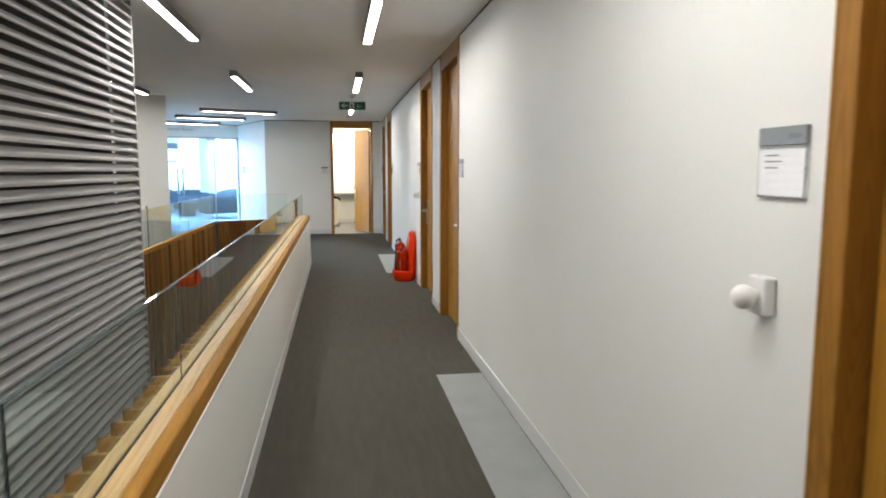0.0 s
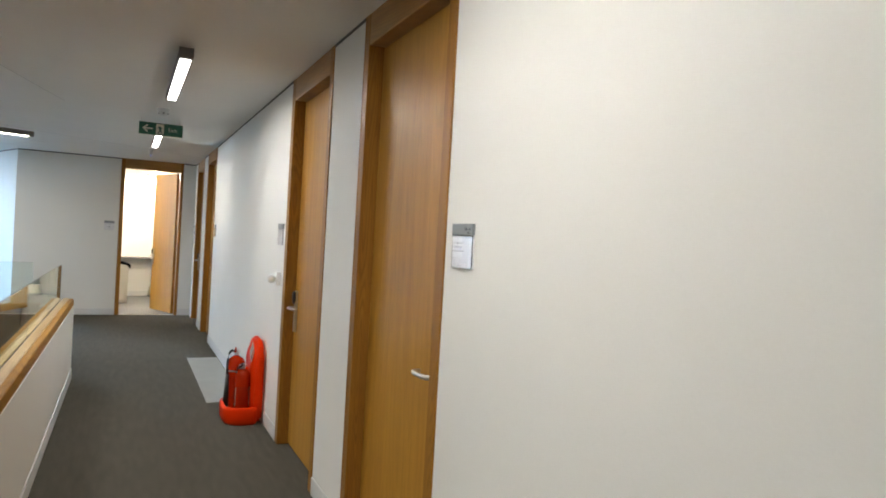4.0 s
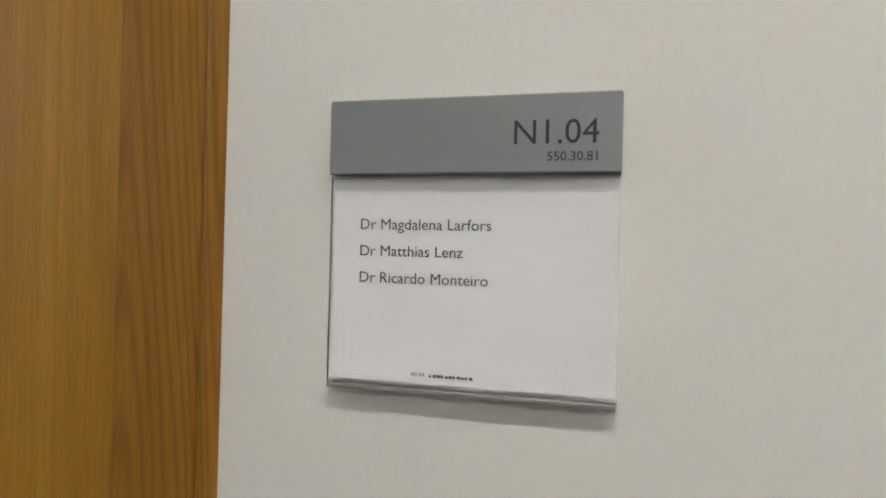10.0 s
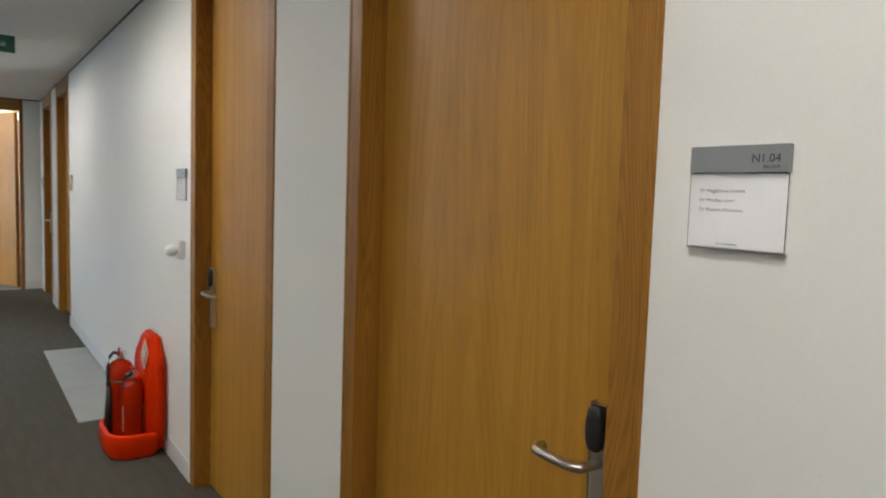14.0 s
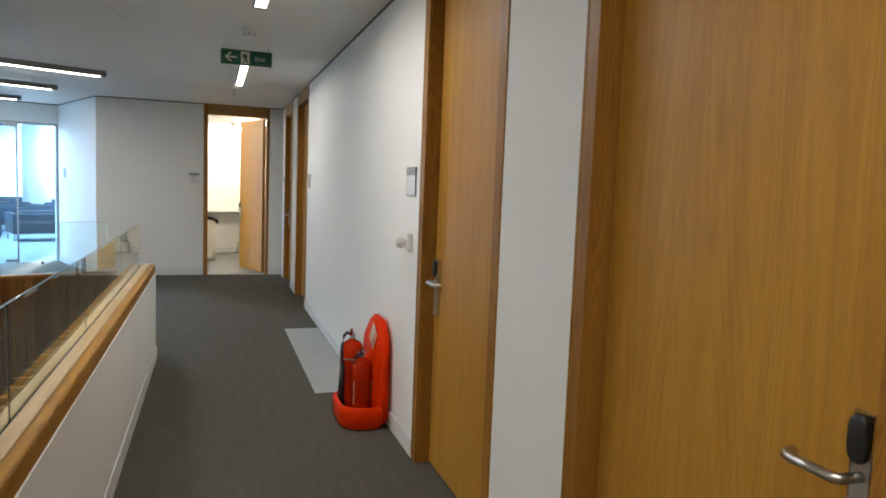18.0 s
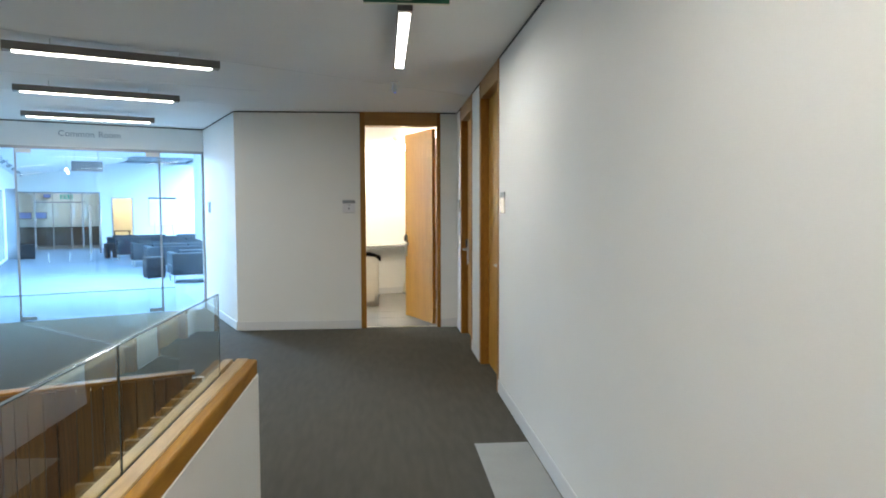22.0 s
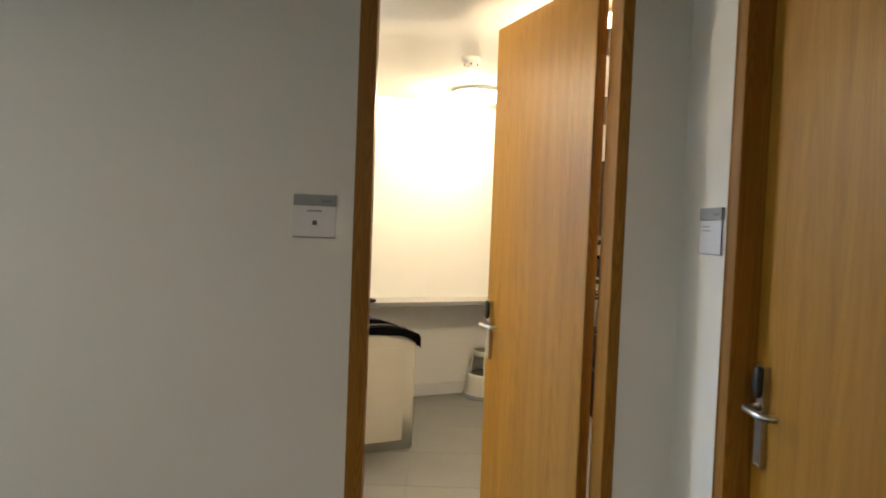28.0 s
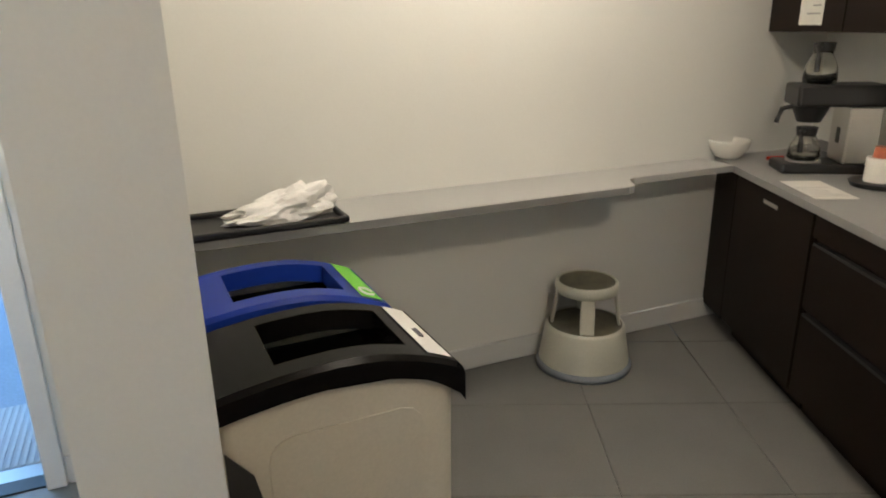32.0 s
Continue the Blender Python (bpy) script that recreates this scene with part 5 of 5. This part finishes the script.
SIGNCREAM = mat("exit_cream", (0.75, 0.74, 0.60), 0.5)
ex = thing("exit_sign", pose(-0.94, 10.05, 2.34), "green hanging exit sign with arrow and running figure symbol", "exit sign")
part("panel", B(0, 0, 0, 0.40, 0.012, 0.12, bev=0.002), SIGNGREEN, ex)
part("edge_strip", B(0.0, -0.001, -0.004, 0.40, 0.013, -0.0003), SIGNCREAM, ex)
for x in (0.02, 0.37):
    part("wire", cyl(bmesh.new(), x, 0.006, 0.1205, 0.1595, 0.003, seg=8), STEEL, ex)
bm = bmesh.new()
prism(bm, [(0.03, 0.06), (0.075, 0.10), (0.085, 0.092), (0.06, 0.067), (0.125, 0.067), (0.125, 0.053), (0.06, 0.053), (0.085, 0.028), (0.075, 0.02)], 0, 0.0012)
part("arrow", bm, SIGNCREAM, ex, "cream arrow").matrix_basis = pose(0, -0.0003, 0, 90, 0, 0)
part("symbol_field", B(0.155, -0.0012, 0.012, 0.225, -0.0002, 0.11), SIGNCREAM, ex, "cream symbol field")
bm = bmesh.new()
prism(bm, [(0.17, 0.02), (0.186, 0.045), (0.178, 0.07), (0.165, 0.06), (0.172, 0.085), (0.195, 0.088), (0.212, 0.07), (0.200, 0.066), (0.204, 0.045), (0.214, 0.02), (0.203, 0.02), (0.194, 0.042), (0.18, 0.02)], 0, 0.0008)
part("symbol", bm, SIGNGREEN, ex, "green running symbol").matrix_basis = pose(0, -0.0014, 0, 90, 0, 0)
letters("word", "Exit", 0.052, SIGNCREAM, ex, pose(0.265, -0.0006, 0.042, 90, 0, 0), "LEFT", 0.0005)

# fire extinguishers in a red stand
sx = thing("extinguisher_stand", pose(-0.028, 8.125, 0), "red plastic double fire extinguisher stand on the carpet", "stand")


def ring(inset, taper=0.0):
    """Rounded plan of the tray, long side along the wall."""
    x0, x1, hy, r = -0.262 + inset, -0.02 - inset, 0.215 - inset, 0.125 - inset * 0.7
    out = []
    for cx, cy, a0, rr in ((x0 + r, -hy + r, 180, r), (x1 - 0.03, -hy + 0.03, 270, 0.03), (x1 - 0.03, hy - 0.03, 0, 0.03), (x0 + r, hy - r, 90, r)):
        for k in range(7):
            a = radians(a0 + k * 15)
            out.append((cx + (rr - taper) * math.cos(a), cy + (rr - taper) * math.sin(a)))
    return out


bm = bmesh.new()
loops = []
for pts, z in ((ring(0.012, 0.01), 0.0), (ring(0.004), 0.02), (ring(0), 0.10), (ring(0.001), 0.122), (ring(0.006), 0.131), (ring(0.014), 0.134), (ring(0.022), 0.130), (ring(0.027), 0.118), (ring(0.034), 0.055)):
    loops.append([bm.verts.new((x, y, z)) for x, y in pts])
n = len(loops[0])
for p, q in zip(loops, loops[1:]):
    for i in range(n):
        bm.faces.new((p[i], p[(i + 1) % n], q[(i + 1) % n], q[i]))
bm.faces.new(loops[0])
bm.faces.new(loops[-1])
bmesh.ops.recalc_face_normals(bm, faces=bm.faces[:])
part("tray", bm, RED, sx, "deep rounded red tray", True)
bm = bmesh.new()
half = [(0.20, 0.025), (0.207, 0.20), (0.207, 0.46), (0.203, 0.49), (0.188, 0.52), (0.115, 0.60), (0.09, 0.622), (0.055, 0.632)]
prof = half + [(-y, z) for y, z in half[::-1]]
prism(bm, prof, 0, 0.07)
for p in bm.verts:
    y, z, d = p.co
    front = d > 0.02
    lean = max(0.0, z - 0.40)
    p.co = Vector((0.012 - d - (0.012 - 0.12 * lean if front else 0), y * (0.95 if front else 1.0), z))
bmesh.ops.recalc_face_normals(bm, faces=bm.faces[:])
bmesh.ops.bevel(bm, geom=[e for e in bm.edges if len(e.link_faces) == 2 and e.calc_face_angle() > 1.0], offset=0.017, segments=4, affect="EDGES")
part("back_panel", bm, RED, sx, "rounded red back panel leaning back at its top", True)
part("rib", B(-0.096, -0.025, 0.132, -0.0705, 0.025, 0.40, bev=0.01, seg=2), RED, sx)
LEAN = pose(-0.0625, -0.085, 0.528, 0, 6.8, 0) @ pose(0, 0, 0, 27, 0, 0)
lb = part("label_plate", B(-0.004, -0.062, -0.052, -0.002, 0.062, 0.052), mat("id_label", (0.60, 0.58, 0.44), 0.5), sx, "cream instruction label")
lb.matrix_basis = LEAN
for i in range(3):
    part("pictogram", B(-0.0048, -0.05, -0.04 + i * 0.03, -0.0041, -0.02, -0.018 + i * 0.03), RED if i else DARKINK, lb)
    part("text_bar", B(-0.0048, -0.008, -0.034 + i * 0.03, -0.0041, 0.048, -0.027 + i * 0.03), GREYINK, lb)


PAPER_DULL = mat("dull_label_strip", (0.40, 0.30, 0.20), 0.5)


def extinguisher(x, y, r, h, hose, label):
    t = thing("fire_extinguisher", pose(x, y, 0.0555), label, "extinguisher", "fire extinguishers")
    part("cylinder", lathe(bmesh.new(), [(0, 0), (r * 0.92, 0), (r, 0.015), (r, h * 0.80), (r * 0.96, h * 0.86), (r * 0.82, h * 0.92), (r * 0.55, h * 0.965), (r * 0.3, h * 0.98), (r * 0.28, h), (0, h)], seg=28), REDMETAL, t, smooth=True)
    part("valve", lathe(bmesh.new(), [(0, h + 0.0003), (0.018, h + 0.0003), (0.018, h + 0.012), (0.012, h + 0.016), (0.014, h + 0.04), (0, h + 0.04)], seg=16), STEEL, t, smooth=True)
    part("carry_grip", tube(bmesh.new(), [(-0.005, 0.01, h + 0.033), (-0.012, -0.03, h + 0.04), (-0.018, -0.065, h + 0.036)], 0.008, 8), BLACK if not hose else REDMETAL, t, "carrying grip")
    part("squeeze_grip", tube(bmesh.new(), [(-0.005, 0.012, h + 0.04), (-0.012, -0.03, h + 0.062), (-0.018, -0.075, h + 0.068)], 0.007, 8), REDMETAL, t, "red squeeze grip")
    part("pin_ring", tube(bmesh.new(), [(0.012 + 0.012 * math.cos(radians(a)), -0.02, h + 0.03 + 0.012 * math.sin(radians(a))) for a in range(0, 361, 40)], 0.002, 6), STEEL, t)
    # printed label sheet wrapped over part of the body
    bm = bmesh.new()
    arc = [radians(a) for a in range(205, 341, 15)]
    low = [bm.verts.new(((r + 0.0008) * math.cos(a), (r + 0.0008) * math.sin(a), h * 0.22)) for a in arc]
    high = [bm.verts.new(((r + 0.0008) * math.cos(a), (r + 0.0008) * math.sin(a), h * 0.62)) for a in arc]
    for i in range(len(arc) - 1):
        bm.faces.new((low[i], low[i + 1], high[i + 1], high[i]))
    part("label_band", bm, mat("extinguisher_label", (0.30, 0.014, 0.002), 0.3, col2=(0.33, 0.02, 0.004), scale=30, fine=0.15, spec=0.06), t, "printed label sheet")
    for a in (208, 332):
        part("label_strip", B(r + 0.001, -0.004, h * 0.20, r + 0.002, 0.002, h * 0.60), PAPER_DULL, t, "narrow white label strip").matrix_basis = pose(0, 0, 0, 0, 0, a)
    part("strap", lathe(bmesh.new(), [(r + 0.001, h * 0.72), (r + 0.003, h * 0.72), (r + 0.003, h * 0.74), (r + 0.001, h * 0.74)], seg=28), STEEL if hose else REDMETAL, t)
    if hose:
        part("hose", tube(bmesh.new(), [(-0.01, 0.0, h + 0.025), (-0.035, -0.012, h + 0.04), (-0.055, -0.02, h + 0.022), (-r * 0.93, -0.03, h * 0.93), (-r * 0.95, -0.036, h * 0.80), (-r * 0.92, -0.040, h * 0.64)], 0.009, 10), BLACK, t, "black rubber hose", True)
        part("horn", cyl(bmesh.new(), 0, 0, 0, h * 0.64, 0.024, 0.013, seg=16, m=pose(-r * 0.92 - 0.006, -0.044, 0.012, 0, 1.5, 0)), BLACK, t, "black discharge horn", True)
    else:
        part("gauge", cyl(bmesh.new(), 0, 0, 0, 0.012, 0.016, seg=14, m=pose(-0.016, 0, h + 0.015, 0, -90, 0)), STEEL, t)
        part("nozzle", tube(bmesh.new(), [(-0.012, -0.01, h + 0.02), (-0.045, -0.03, h + 0.012), (-0.052, -0.036, h - 0.03)], 0.008, 8), BLACK, t)


extinguisher(-0.180, 8.222, 0.072, 0.420, True, "tall red fire extinguisher with a black hose")
extinguisher(-0.150, 8.060, 0.056, 0.345, False, "short red fire extinguisher")

# lettering over the glass screen
cr = thing("wall_lettering", M24 @ pose(1.92, VS - 0.0205, 2.325, 90, 0, 0), "grey raised words on the bulkhead", "lettering")
letters("word", "Common", 0.108, SIGNGREY, cr, Matrix(), "LEFT", 0.004)
letters("word", "Room", 0.108, SIGNGREY, cr, Matrix.Translation((0.455, 0, 0)), "LEFT", 0.004)
for u, v in ((1.05, 16.05), (3.35, 16.12)):
    solid("door_stop", cyl(bmesh.new(), 0, 0, 0.0005, 0.035, 0.018, 0.015, seg=16), BLACK, "small black floor door stop", "door stop", m=M24 @ Matrix.Translation((u, v, 0)), group="floor door stops")
# small ceiling sensor with a blue light
t = thing("ceiling_sensor", pose(-0.75, 12.9, H), "small ceiling sensor with a blue indicator light", "sensor")
part("mount", cyl(bmesh.new(), 0, 0, -0.012, -0.0004, 0.034, seg=18), PLASTIC, t)
part("stem", cyl(bmesh.new(), 0, 0, -0.085, -0.0124, 0.022, seg=14), PLASTIC, t)
part("indicator", cyl(bmesh.new(), 0, 0, -0.093, -0.0852, 0.006, seg=10), mat("blue_indicator", (0.05, 0.2, 1.0), 0.4, emit=0.8), t)
# ceiling joints
for p, q in (((-2.2, 6.9), (-1.55, 9.6)), ((-3.6, 11.0), (0.0, 13.55)), ((-3.9, 12.6), (-2.0, 13.4)), ((-4.4, 13.4), (-2.5, 14.2))):
    d = Vector((q[0] - p[0], q[1] - p[1]))
    solid("trim_ceiling_joint", B(0, -0.003, H - 0.0012, d.length, 0.003, H - 0.0002), mat("ceiling_joint", (0.60, 0.60, 0.58), 0.8), "fine ceiling joint", "trim", "structure", pose(p[0], p[1], 0, 0, 0, math.degrees(math.atan2(d.y, d.x))))
# floor tiles of the kitchenette, 0.54 m square
TM = Matrix.Translation((0.132, 17.605, 0))
tile_me = mesh_of("tile", B(0.002, 0.002, -0.012, 0.538, 0.538, 0.0, bev=0.0015), TILE)
for i in range(-8, 3):
    for j in range(-7, 4):
        c = TM @ Vector((i * 0.54 + 0.27, j * 0.54 + 0.27, 0))
        uu, vv = c.x * CT + c.y * ST, -c.x * ST + c.y * CT
        limit = KV + 0.05 if uu > 5.35 else KO - 0.002
        if c.y < END_Y - 0.2 or vv > limit + 0.39 or uu < 3.6 or c.x > 1.1:
            continue
        m = TM @ Matrix.Translation((i * 0.54, j * 0.54, 0))
        cut = [(W(0, limit), (-ST, CT))] if vv > limit - 0.4 else []
        cut += [((0, END_Y + 0.082), (0, -1))] if c.y < END_Y + 0.4 else []
        cut += [(W(3.835, 0), (-CT, -ST))] if uu < 4.3 else []
        me = tile_me
        if cut:
            bm = B(0.002, 0.002, -0.012, 0.538, 0.538, 0.0, bev=0.0015)
            bm.transform(m)
            for p, n in cut:
                bmesh.ops.bisect_plane(bm, geom=bm.verts[:] + bm.edges[:] + bm.faces[:], plane_co=(*p, 0), plane_no=(*n, 0), clear_outer=True)
            if not bm.faces:
                bm.free()
                continue
            bm.transform(m.inverted())
            me = mesh_of("tile", bm, TILE)
        ob = new("tile", me)
        ob.parent = kfloor
        ob.matrix_basis = m
solid("floor_kitchenette_edge", prism(bmesh.new(), [W(3.84, 14.5), (-2.55, END_Y + 0.081), (1.5, END_Y + 0.081), (1.5, 15.6), W(5.19, KO), W(3.84, KO)], -0.0055, -0.0035), TILE, "grey floor edge of the kitchenette", "floor", "structure")
